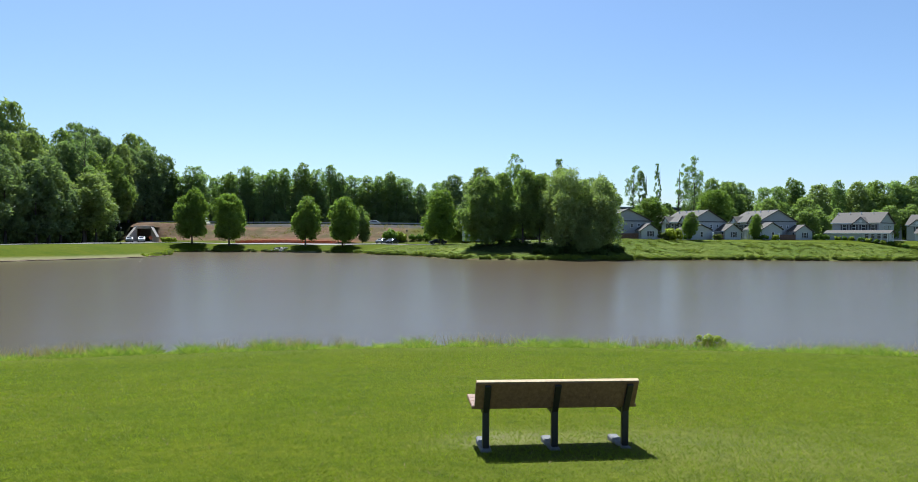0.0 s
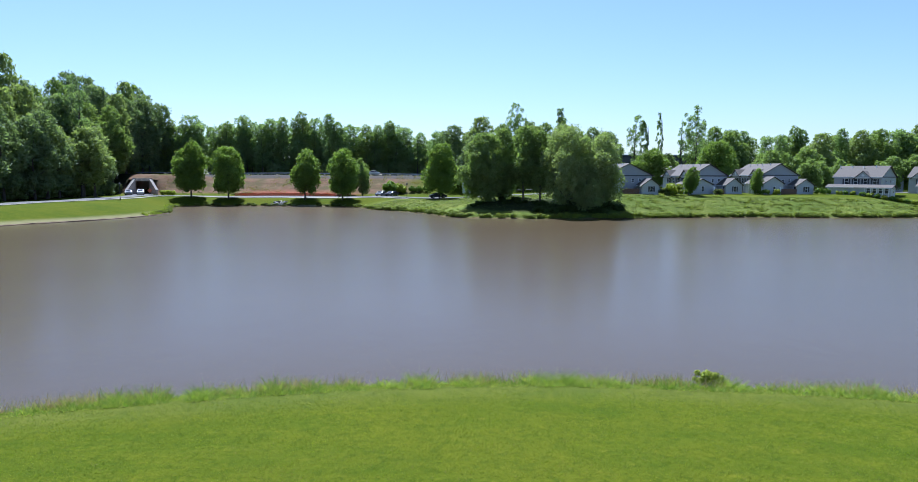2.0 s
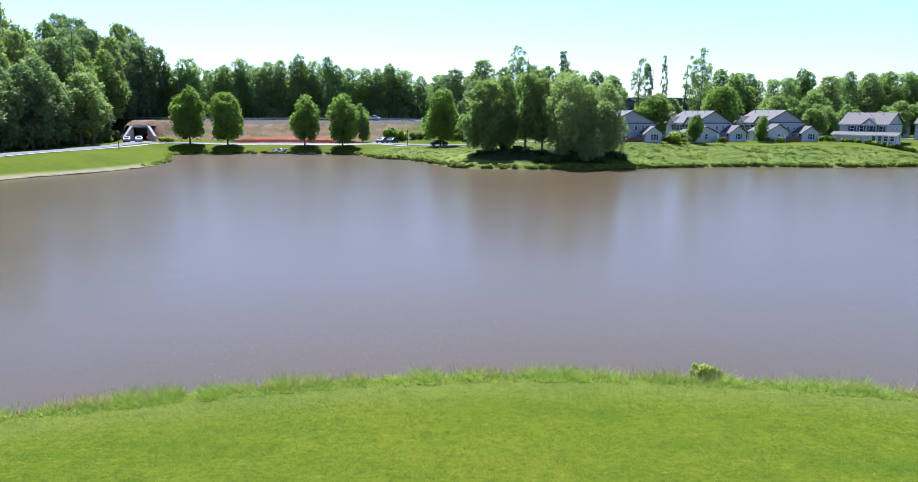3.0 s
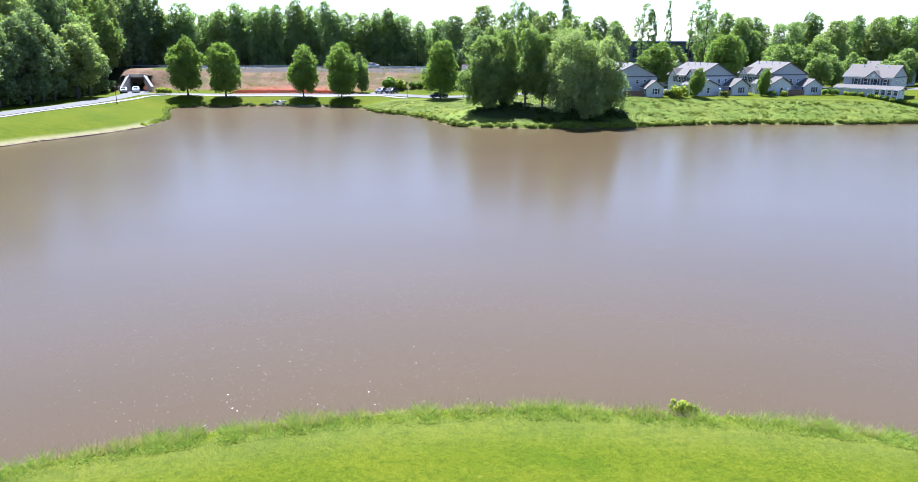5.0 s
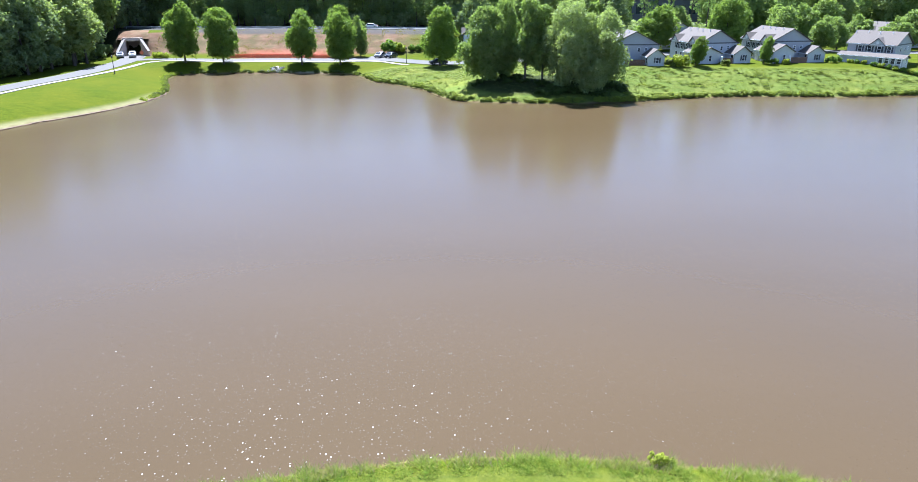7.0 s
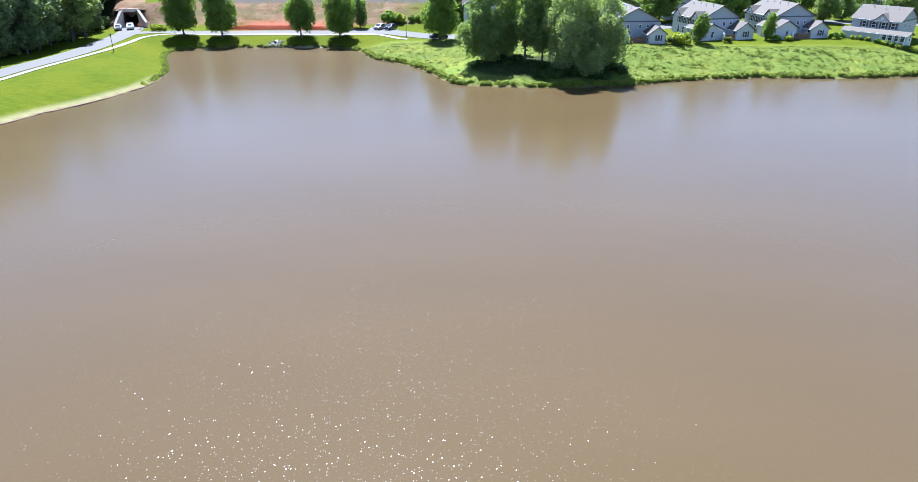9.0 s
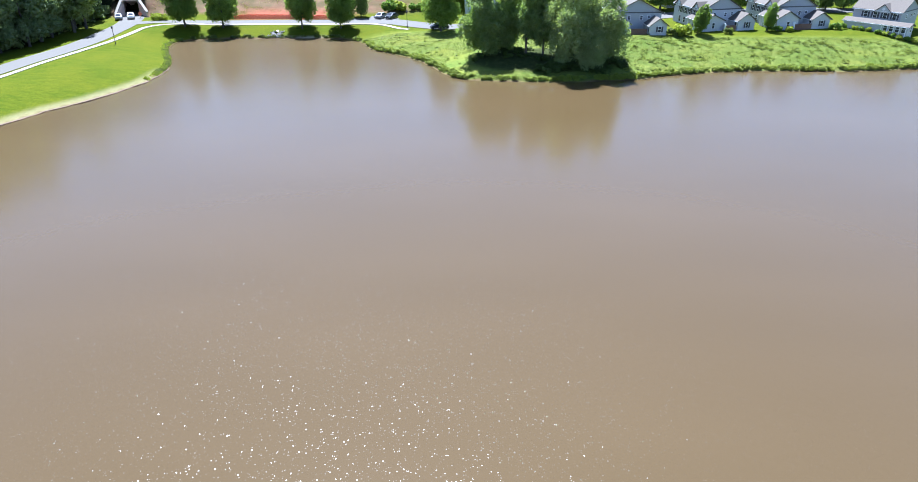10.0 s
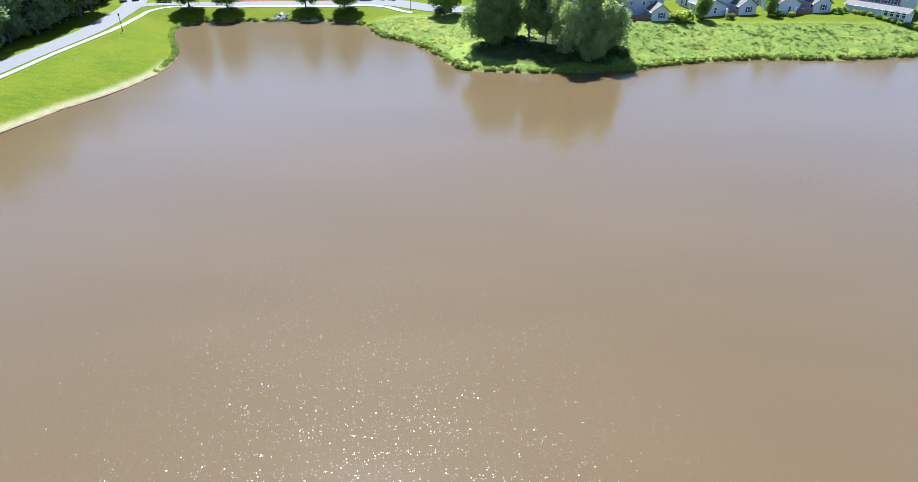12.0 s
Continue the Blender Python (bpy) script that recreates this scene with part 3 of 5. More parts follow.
def underpass():
    x0, y0, w, top = CULVERT_X, CULVERT_Y, 1.95, 6.05
    t = thing("underpass", pose(x0, y0, 2.25, 0, 0, CULVERT_TURN), "concrete box underpass with flared wing walls", "underpass")
    part("side_wall", box((-w - 0.35, 0, -0.5), (-w, 13.6, top - 2.25), 0.02), M["masonry"], t)
    part("side_wall", box((w, 0, -0.5), (w + 0.35, 13.6, top - 2.25), 0.02), M["masonry"], t)
    part("roof_slab", box((-w - 0.35, 0.02, top - 2.25), (w + 0.35, 13.6, top - 1.85), 0.02), M["concrete"], t)
    part("headwall", box((-w - 0.7, -0.35, top - 2.25), (w + 0.7, 0.0, top - 1.35), 0.03), M["masonry"], t, "pale concrete headwall beam")
    part("end_wall", box((-w, 13.2, -0.4), (w, 13.6, top - 2.3)), M["masonry"], t)
    for s in (-1, 1):
        a, b = Vector((s * (w + 0.05), -0.05)), Vector((s * (w + 2.0), -4.6))
        n = Vector((-(b - a).y, (b - a).x)).normalized() * 0.2
        verts = []
        for q, h in ((a, top - 1.65), (b, 1.1)):
            for k in (-1, 1):
                verts += [(q.x + k * n.x, q.y + k * n.y, -0.6), (q.x + k * n.x, q.y + k * n.y, h)]
        part("wing_wall", mesh_of("wing_wall", verts, [(0, 1, 3, 2), (4, 6, 7, 5), (0, 4, 5, 1), (2, 3, 7, 6), (1, 5, 7, 3)], M["masonry"]), None, t)
        cap = []
        for q, h in ((a, top - 1.65), (b, 1.1)):
            for k in (-1.9, 1.9):
                cap += [(q.x + k * n.x, q.y + k * n.y, h + 0.005), (q.x + k * n.x, q.y + k * n.y, h + 0.28)]
        part("coping", mesh_of("coping", cap, [(0, 1, 3, 2), (4, 6, 7, 5), (0, 4, 5, 1), (2, 3, 7, 6), (1, 5, 7, 3), (0, 2, 6, 4)], M["concrete"]), None, t, "pale concrete coping")
    # earth over the slab
    gu, gw = np.meshgrid(np.linspace(-4.2, 4.2, 10), np.linspace(-0.1, 15.0, 16))
    co, si = math.cos(radians(CULVERT_TURN)), math.sin(radians(CULVERT_TURN))
    gx, gy = x0 + gu * co - gw * si, y0 + gu * si + gw * co
    z = np.maximum(height(gx, gy, slot=False), top + 0.42) + 0.03
    k = np.arange(160).reshape(16, 10)
    faces = np.stack([k[:-1, :-1], k[:-1, 1:], k[1:, 1:], k[1:, :-1]], -1).reshape(-1, 4)
    me = mesh_of("ground", np.stack([gx.ravel(), gy.ravel(), z.ravel()], 1), faces, M["ground"], True)
    me.attributes.new("clay", "FLOAT", "POINT").data.foreach_set("value", np.ones(160, np.float32))
    tagged(new("ground", me), "clay and dry grass over the underpass", "ground", kind="structure")


underpass()


# ---- leaves, crowns, trees ----
def leaf_cards(rng, pos, nrm, size, long=1.7):
    """A pointed leaf spray at each place, facing about along nrm."""
    n = len(pos)
    nrm = nrm / (np.linalg.norm(nrm, axis=1, keepdims=True) + 1e-9)
    r = rng.normal(size=(n, 3))
    t = np.cross(nrm, r)
    t /= np.linalg.norm(t, axis=1, keepdims=True) + 1e-9
    b = np.cross(nrm, t)
    s = (size * rng.uniform(0.55, 1.25, n))[:, None]
    v = np.stack([pos - t * s * long * 0.4 + b * s * 0.5, pos - t * s * long * 0.4 - b * s * 0.5, pos + t * s * long * 0.6 - nrm * s * 0.15], 1).reshape(-1, 3)
    return v, np.arange(3 * n).reshape(n, 3)


def crown(name, seed, mat, leaves, size, profile, base, top, radius, lobes, lobe=0.28, core=260, stray=0.14, droop=0.0, rough=0.16, low=-0.45, tall=1.15):
    """Leaf sprays on the skins of many boughs that fill an outline, round a close inner mass. profile: radius share at a height share."""
    rng = np.random.default_rng(seed)
    tilt = rng.normal(size=2) * 0.05
    cs, rs = [], []
    while len(cs) < lobes:
        h, a = rng.uniform(0.05, 0.96), rng.uniform(0, 2 * np.pi)
        if rng.random() > 0.25 + 0.75 * profile(h):
            continue
        r = lobe * radius * rng.uniform(0.65, 1.35) * (0.55 + 0.45 * profile(h))
        swell = 1 + rough * np.sin(a * 2 + seed + h * 4) + rough * 0.7 * np.sin(a * 5 - seed * 2 + h * 9)
        if h > 0.88:
            r *= 1.2
        reach = (0.8 if h > 0.88 else 1.0) * max(profile(h) * radius * swell - r * 0.9, 0.05) * rng.uniform(0.1, 1.0) ** 0.4
        z = base + (top - base) * h
        cs.append((np.cos(a) * reach + tilt[0] * z, np.sin(a) * reach + tilt[1] * z, min(max(z, base + r * 0.5), top - r * 0.75)))
        rs.append(r)
    cs, rs = np.array(cs), np.array(rs)
    m = leaves * 3
    pick = rng.choice(lobes, m, p=rs ** 2 / (rs ** 2).sum())
    d = rng.normal(size=(m, 3))
    d[:, 2] += 0.35
    d /= np.linalg.norm(d, axis=1, keepdims=True)
    lump = 1 + 0.16 * np.sin(d[:, 0] * 5 + pick * 1.7) * np.sin(d[:, 1] * 5 + pick * 2.3) + 0.12 * np.sin(d[:, 2] * 7 + pick)
    pos = cs[pick] + d * (rs[pick] * lump * rng.uniform(0.78, 1.14, m))[:, None] * (1, 1, tall)
    depth = np.full(m, 9.0, np.float32)
    for c, r in zip(cs, rs):
        depth = np.minimum(depth, np.linalg.norm((pos - c) / (1, 1, tall), axis=1) / r)
    keep = ((depth > 0.74) | (rng.random(m) < 0.06)) & ((d[:, 2] > low) | (rng.random(m) < 0.35))
    pos, d, pick = pos[keep][:leaves], d[keep][:leaves], pick[keep][:leaves]
    n = len(pos)
    far = rng.random(n) < stray
    pos[far] += d[far] * (rs[pick[far]] * rng.uniform(0.05, 0.45, far.sum()))[:, None]
    if droop:
        pos[:, 2] -= droop * rng.uniform(0, 1, n) ** 2
    pos[:, 2] = np.maximum(pos[:, 2], 0.25 + rng.uniform(0, 0.5, n))
    v, f = leaf_cards(rng, pos, d * 0.25 + rng.normal(size=(n, 3)) * 0.8 + np.array([0, 0, 0.35]), np.full(n, size))
    if core:
        w = rs ** 2 * (cs[:, 2] < base + 0.68 * (top - base))
        k = rng.choice(lobes, core, p=w / w.sum())
        e = rng.normal(size=(core, 3))
        e /= np.linalg.norm(e, axis=1, keepdims=True)
        cv, cf = leaf_cards(rng, cs[k] * (0.8, 0.8, 1) + e * (rs[k] * rng.uniform(0.1, 0.5, core))[:, None] - np.array([0, 0, 0.25]) * rs[k][:, None], e + rng.normal(size=(core, 3)) * 0.5, rs[k] * 0.85)
        cv[:, 2] = np.maximum(cv[:, 2], 0.3)
        v, f = np.concatenate([v, cv]), np.concatenate([f, cf + len(v)])
    return mesh_of(name, v, f, mat), cs, rs


def trunk_mesh(seed, height_, r0, targets, split=0.35, lean=0.03):
    """A tapered trunk with limbs that reach into the lumps of the crown."""
    rng = np.random.default_rng(seed + 1000)
    bm = bmesh.new()
    pts = [Vector((0, 0, -0.3))]
    n = 6
    for i in range(1, n + 1):
        pts.append(Vector((rng.normal() * lean * i, rng.normal() * lean * i, height_ * i / n)))
    for i in range(n):
        a = r0 * (1 - 0.85 * i / n) * (1.25 if i == 0 else 1)
        add_rod(bm, pts[i], pts[i + 1] + Vector((0, 0, 0.03)), a, r0 * (1 - 0.85 * (i + 1) / n), 7)
    for c in targets:
        c = Vector(c)
        h = min(max(c.z - 0.9 * math.hypot(c.x, c.y) - 0.3, height_ * split), height_ * 0.92)
        k = min(int(h / height_ * n), n - 1)
        s = pts[k].lerp(pts[k + 1], h / height_ * n - k)
        r = r0 * (1 - 0.85 * h / height_) * 0.5
        midp = s.lerp(c, 0.5) + Vector((0, 0, 0.06 * (c - s).length))
        add_rod(bm, s, midp, r, r * 0.7, 5)
        add_rod(bm, midp, c, r * 0.7, r * 0.25, 5)
    me = bpy.data.meshes.new("trunk")
    bm.to_mesh(me)
    bm.free()
    me.materials.append(M["bark"])
    return me


def column(h):
    return 0.6 + 0.4 * math.sin(math.pi / 2 * h / 0.4) if h < 0.4 else max(0.08, 1 - ((h - 0.4) / 0.67) ** 2) ** 0.42


def mound(h):
    return 0.86 + 0.14 * h / 0.35 if h < 0.35 else math.sqrt(max(0.015, 1 - ((h - 0.35) / 0.66) ** 2))


def egg(h):
    return 0.62 + 0.38 * math.sin(math.pi / 2 * h / 0.33) if h < 0.33 else max(0.06, 1 - ((h - 0.33) / 0.69) ** 2) ** 0.60


def ragged(h):
    return 0.45 + 0.55 * math.sin(math.pi * h)


def bell(h):
    return 0.60 + 0.40 * math.sin(math.pi / 2 * h / 0.42) if h < 0.42 else math.sqrt(max(0.02, 1 - ((h - 0.42) / 0.60) ** 2)) ** 0.9


KIND = {}


def tree_kind(key, seed, mat, total, r0, label, category="tree", limbs=7, split=0.35, **crown_args):
    me, cs, rs = crown("crown", seed, M[mat], **crown_args)
    rng = np.random.default_rng(seed)
    idx = rng.choice(len(cs), min(limbs, len(cs)), replace=False)
    KIND[key] = (trunk_mesh(seed, total, r0, cs[idx], split), me, label, category)


def plant(key, x, y, turn=0.0, s=1.0, sz=None, group="", name="tree", label=None):
    tm, cm, lab, cat = KIND[key]
    sz = s if sz is None else sz
    t = thing(name, Matrix.Translation((x, y, gz(x, y))) @ Matrix.Rotation(radians(turn), 4, "Z") @ Matrix.Diagonal((s, s, sz, 1)), label or lab, cat, group)
    part("trunk", tm, None, t)
    part("crown", cm, None, t)
    return t


for k in range(3):
    tree_kind(f"row{k}", 11 + k, "leaf_row", 11.5, 0.24, "rounded green shade tree planted beside the footpath", leaves=17000, size=0.28, profile=egg, base=1.9, top=14.5, radius=5.1, lobes=75, lobe=0.24, core=460, rough=0.10)
tree_kind("point_round", 31, "leaf_light", 12.0, 0.26, "dark green broad tree on the grassy point", limbs=10, split=0.12, leaves=21000, size=0.28, profile=mound, base=0.7, top=14.6, radius=5.8, lobes=62, lobe=0.25, core=460)
tree_kind("point_slim", 32, "leaf_light", 13.5, 0.20, "slender dark green tree with bare foot", limbs=8, split=0.2, leaves=10000, size=0.27, profile=column, base=1.9, top=15.4, radius=2.9, lobes=60, lobe=0.30, core=200)
for k in range(2):
    tree_kind(f"willow{k}", 36 + k, "leaf_willow", 12.5, 0.30, "olive green willow leaning over the bank", limbs=12, split=0.1, leaves=26000, size=0.25, profile=bell, base=0.5, top=15.0, radius=5.8, lobes=66, lobe=0.24, core=480, droop=1.5, rough=0.2, stray=0.25, tall=1.4)
for k in range(4):
    tree_kind(f"wood{k}", 51 + k, ("leaf_deep", "leaf_wood", "leaf_deep", "leaf_light")[k], 17.0, 0.30, "dense green woodland tree", leaves=7600, size=0.40, profile=(mound, ragged, column, egg)[k], base=1.5 + 2.0 * (k % 2), top=20.5, radius=4.8, lobes=62, lobe=0.26, limbs=9, split=0.3, stray=0.2, rough=0.2, tall=1.25)
for k in range(4):
    tree_kind(f"slim{k}", 71 + k, ("leaf_light", "leaf_edge", "leaf_edge", "leaf_edge")[k], 17.5, 0.20, "slender woodland tree with a bare lower trunk", leaves=5200, size=0.34, profile=(column, column, column, mound)[k], base=2.2, top=19.6, radius=3.2, lobes=72, lobe=0.28, core=0, limbs=8, split=0.25, rough=0.26, stray=0.25, tall=1.6)
for k in range(2):
    tree_kind(f"light{k}", 91 + k, "leaf_light", 9.0, 0.18, "light green young tree", leaves=7000, size=0.32, profile=egg, base=0.9, top=11.5, radius=3.9, lobes=50, lobe=0.28)
for k in range(3):
    tree_kind(f"thin{k}", 111 + k, "leaf_edge", 22.0, 0.27, "tall thin tree with sparse foliage and bare trunk", leaves=3400, size=0.25, profile=ragged, base=8.0, top=24.0, radius=3.4 - 0.6 * k, lobes=46, lobe=0.19, core=0, limbs=26, split=0.4, stray=0.3)

rnd = random.Random(5)


def jitter(a):
    return rnd.uniform(-a, a)


# shade trees along the far footpath
for k, (x, y, s, sz) in enumerate([(-70.9, 175.2, 0.94, 1.0), (-61.2, 175.6, 0.91, 0.93), (-40.9, 175.6, 0.85, 0.89), (-31.0, 175.8, 0.91, 0.86), (-4.9, 167.0, 0.95, 0.93)]):
    plant(f"row{k % 3}", x, y, 70 * k, s, sz, "shade trees along the shore")
plant("light0", -27.6, 189.5, 40, 0.72, 0.92, "shade trees along the shore", label="light green tree behind the shade trees")
plant("row1", -33.5, 190.5, 10, 0.8, 0.9, "shade trees along the shore")

# group of waterside trees on the point
for kind, x, y, turn, w, sz in [("point_round", 5.8, 139.6, 20, 0.98, 0.93), ("point_round", 9.0, 141.8, 150, 0.68, 0.98), ("point_slim", 13.4, 138.4, 0, 1.05, 1.0), ("point_slim", 16.7, 136.4, 90, 1.0, 0.95), ("willow0", 21.8, 133.9, 40, 1.0, 1.03), ("willow1", 28.3, 134.6, 110, 0.94, 0.95), ("willow0", 25.4, 131.6, 200, 0.62, 0.60)]:
    plant(kind, x, y, turn, w, sz, "waterside trees on the point")

# woods beyond the lane
for row, (dx, h, gap) in enumerate([(0, 0.92, 6.0), (8, 1.26, 6.5), (16, 1.50, 7.5), (26, 1.60, 9.0)]):
    y = 118.0
    while y < (178 if row == 0 else 232):
        x = -97.0 - dx + 0.06 * min(y - 140, 25) * (1 - row / 4)
        plant(f"wood{rnd.randrange(3 if row == 0 else 4)}", x + jitter(1.4), y + jitter(1.5), rnd.uniform(0, 360), rnd.uniform(0.95, 1.2), h * rnd.uniform(0.88, 1.1) * (1.0 if y < 170 else 0.88), "woods beyond the lane")
        y += gap
plant("wood0", -98.0, 182.0, 70, 0.72, 0.62, group="woods beyond the lane")
plant("thin1", -97.5, 172, 30, 1.3, 1.30)

# woods behind the highway
for row, (yy, gap) in enumerate([(226.5, 3.9), (232, 4.6), (239, 6.0)]):
    x = -118.0
    while x < 30:
        drop = 1.0 - 0.25 * float(step(-45, 5, x))
        plant(("slim0", "slim1", "slim2", "slim3", "slim1", "slim3", "wood1", "wood2")[rnd.randrange(5) + row], x + jitter(1.4), yy + jitter(1.6), rnd.uniform(0, 360), rnd.uniform(0.9, 1.25), rnd.uniform(0.88, 1.10) * drop * (0.97, 0.82, 0.72)[row], "woods behind the highway")
        x += gap
# trees beyond the point
for x, y, kind, s, sz in [(4, 196, "wood0", 0.95, 0.76), (10, 200, "light0", 1.3, 1.45), (17, 196, "light1", 1.3, 1.5), (24, 202, "wood1", 1.0, 0.92), (31, 198, "wood3", 0.95, 0.86), (38, 204, "light0", 1.3, 1.5), (45, 200, "wood0", 0.9, 0.78), (-2, 203, "wood2", 0.9, 0.80), (7, 212, "wood1", 1.1, 1.0), (14, 214, "wood3", 1.1, 1.0), (21, 213, "wood0", 1.1, 1.02), (28, 215, "wood3", 1.1, 1.0), (35, 214, "slim0", 1.5, 1.0), (42, 215, "wood0", 1.1, 0.92), (49, 214, "wood3", 1.1, 0.86)]:
    plant(kind, x, y, rnd.uniform(0, 360), s, sz, "trees beyond the point")
for x, y, kind, s, sz in [(18.2, 208, "thin0", 1.0, 1.14), (21.0, 210, "thin1", 1.0, 1.08), (30.6, 208, "thin2", 1.1, 1.06), (33.2, 210, "thin0", 0.9, 0.94), (55.2, 209, "thin0", 0.95, 0.97), (58.9, 208, "thin2", 0.8, 0.90), (63.6, 209, "thin2", 0.55, 1.0), (69.6, 209, "thin1", 0.95, 1.0), (74.4, 209, "thin0", 0.95, 1.09)]:
    plant(kind, x, y, rnd.uniform(0, 360), s, sz, "tall thin trees")
# woods behind the houses
for row, (yy, gap) in enumerate([(230, 5.4), (237, 5.6), (246, 6.5)]):
    x = 91.0 - 1.5 * row
    while x < 215:
        plant(("wood1", "wood3", "slim0", "slim3", "light1", "slim1")[rnd.randrange(6)], x + jitter(2), yy + jitter(2.5), rnd.uniform(0, 360), rnd.uniform(0.95, 1.25), rnd.uniform(0.84, 1.05) * (0.92 + 0.001 * x), "woods behind the houses")
        x += gap
for x, y, kind, s, sz in [(53.6, 187, "row0", 1.15, 0.80), (71.8, 186, "row1", 1.15, 0.92), (86.8, 187, "light1", 1.15, 0.95), (97.5, 186, "light0", 0.95, 0.80), (104, 189, "light1", 0.9, 0.72), (111, 192, "light0", 1.0, 0.8), (92, 198, "light1", 1.1, 0.9), (120, 190, "light0", 1.0, 0.75), (127, 196, "light1", 1.0, 0.85), (101, 205, "light0", 1.2, 1.0), (80, 202, "light0", 1.2, 1.0), (65, 203, "light1", 1.1, 0.9), (112, 210, "light1", 1.3, 1.1), (136, 200, "light0", 1.2, 0.95)]:
    plant(kind, x, y, rnd.uniform(0, 360), s, sz, "garden trees")


# ---- bushes, hedges, rough growth ----
def bush_mesh(seed, mat, leaves, size, rx, ry, rz, puffs, lift=0.5):
    rng = np.random.default_rng(seed)
    c = rng.uniform(-1, 1, (puffs, 3)) * np.array([rx, ry, rz * 0.35]) * 0.75 + np.array([0, 0, rz * 0.5])
    r = rng.uniform(0.28, 0.5, puffs) * min(rx, ry, rz)
    pick = rng.integers(0, puffs, leaves)
    d = rng.normal(size=(leaves, 3))
    d /= np.linalg.norm(d, axis=1, keepdims=True)
    pos = c[pick] + d * (r[pick] * rng.uniform(0.6, 1.1, leaves))[:, None]
    pos[:, 2] = np.clip(pos[:, 2], 0.02, None)
    v, f = leaf_cards(rng, pos, d + rng.normal(size=d.shape) * 0.35 + np.array([0, 0, lift]), np.full(leaves, size))
    return mesh_of("foliage", v, f, mat)


def bush(x, y, me, turn, s, label, category="bush", group="", name="bush"):
    t = thing(name, Matrix.Translation((x, y, gz(x, y))) @ Matrix.Rotation(radians(turn), 4, "Z") @ Matrix.Scale(s, 4), label, category, group)
    part("foliage", me, None, t)
    part("stem", rod((0, 0, -0.1), (0, 0, 0.5), 0.05, 0.03, 6), M["bark"], t)
    return t


NEAR_BUSH = bush_mesh(210, M["hedge"], 700, 0.075, 0.45, 0.35, 0.75, 12)
bush(9.45, 25.1, NEAR_BUSH, 0, 1.0, "small yellow-green bush on the near shore")
bush(9.95, 25.0, bush_mesh(211, M["tall_grass"], 500, 0.07, 0.4, 0.3, 0.5, 9), 0, 1.0, "low green weed clump on the near shore")


def shore_place(share_from, share_to, n, off, spread, rng):
    out = []
    idx = [k % len(LINE) for k in range(int(share_from * len(LINE)), int(share_to * len(LINE)))]
    weights = [float(np.linalg.norm(LINE[(k + 1) % len(LINE)] - LINE[k])) for k in idx]
    for _ in range(n):
        i = rng.choices(idx, weights)[0]
        a, b = Vector(LINE[i]), Vector(LINE[(i + 1) % len(LINE)])
        q = a.lerp(b, rng.random())
        side = Vector((-(b - a).y, (b - a).x)).normalized()
        for s in (1, -1):
            w = q + side * s * (off + rng.uniform(-spread, spread))
            if from_shore([w.x], [w.y])[0] > 0.05:
                out.append(w)
                break
    return out


def growth(name, sources, places, label, mat):
    """Uncountable low growth as one mesh: copies of leafy clumps at (x, y, turn, size)."""
    vs, n = [], 0
    for k, (x, y, turn, size) in enumerate(places):
        me = sources[k % len(sources)]
        v = np.empty(len(me.vertices) * 3)
        me.vertices.foreach_get("co", v)
        v = v.reshape(-1, 3) * size
        c, si = math.cos(radians(turn)), math.sin(radians(turn))
        vs.append(np.stack([v[:, 0] * c - v[:, 1] * si + x, v[:, 0] * si + v[:, 1] * c + y, v[:, 2] + gz(x, y) - 0.05], 1))
    v = np.concatenate(vs)
    return tagged(new(name, mesh_of(name, v, np.arange(len(v)).reshape(-1, 3), mat)), label, "undergrowth", kind="stuff")


SN = len(SHORE)
rs = random.Random(9)
SMALL = [bush_mesh(220 + k, M["shrub"], 300, 0.21, 1.1, 0.8, 0.9, 12) for k in range(4)]
LARGE = [bush_mesh(250 + k, M["leaf_wood"], 850, 0.55, 3.2, 2.4, 4.4, 26) for k in range(3)]


def spread(n, x0, x1, y0, y1, lo, hi):
    return [(rs.uniform(x0, x1), rs.uniform(y0, y1), rs.uniform(0, 360), rs.uniform(lo, hi)) for _ in range(n)]


growth("waterside_growth", SMALL, [(w.x, w.y, rs.uniform(0, 360), rs.uniform(0.3, 0.85) * (1.3 if rs.random() < 0.15 else 1)) for w in shore_place(14.2 / SN, 29.5 / SN, 520, 0.75, 0.5, rs)], "green weeds and shrubs along the far water's edge", M["lush"])
growth("waterside_growth", SMALL, [(w.x, w.y, rs.uniform(0, 360), rs.uniform(0.3, 0.65)) for w in shore_place(5.6 / SN, 14.0 / SN, 170, 0.6, 0.45, rs)], "low green weeds along the far water's edge", M["weeds"])
TUFT = [bush_mesh(260 + k, M["lush"], 70, 0.24, 1.1, 1.0, 0.30, 7, 2.0) for k in range(4)]


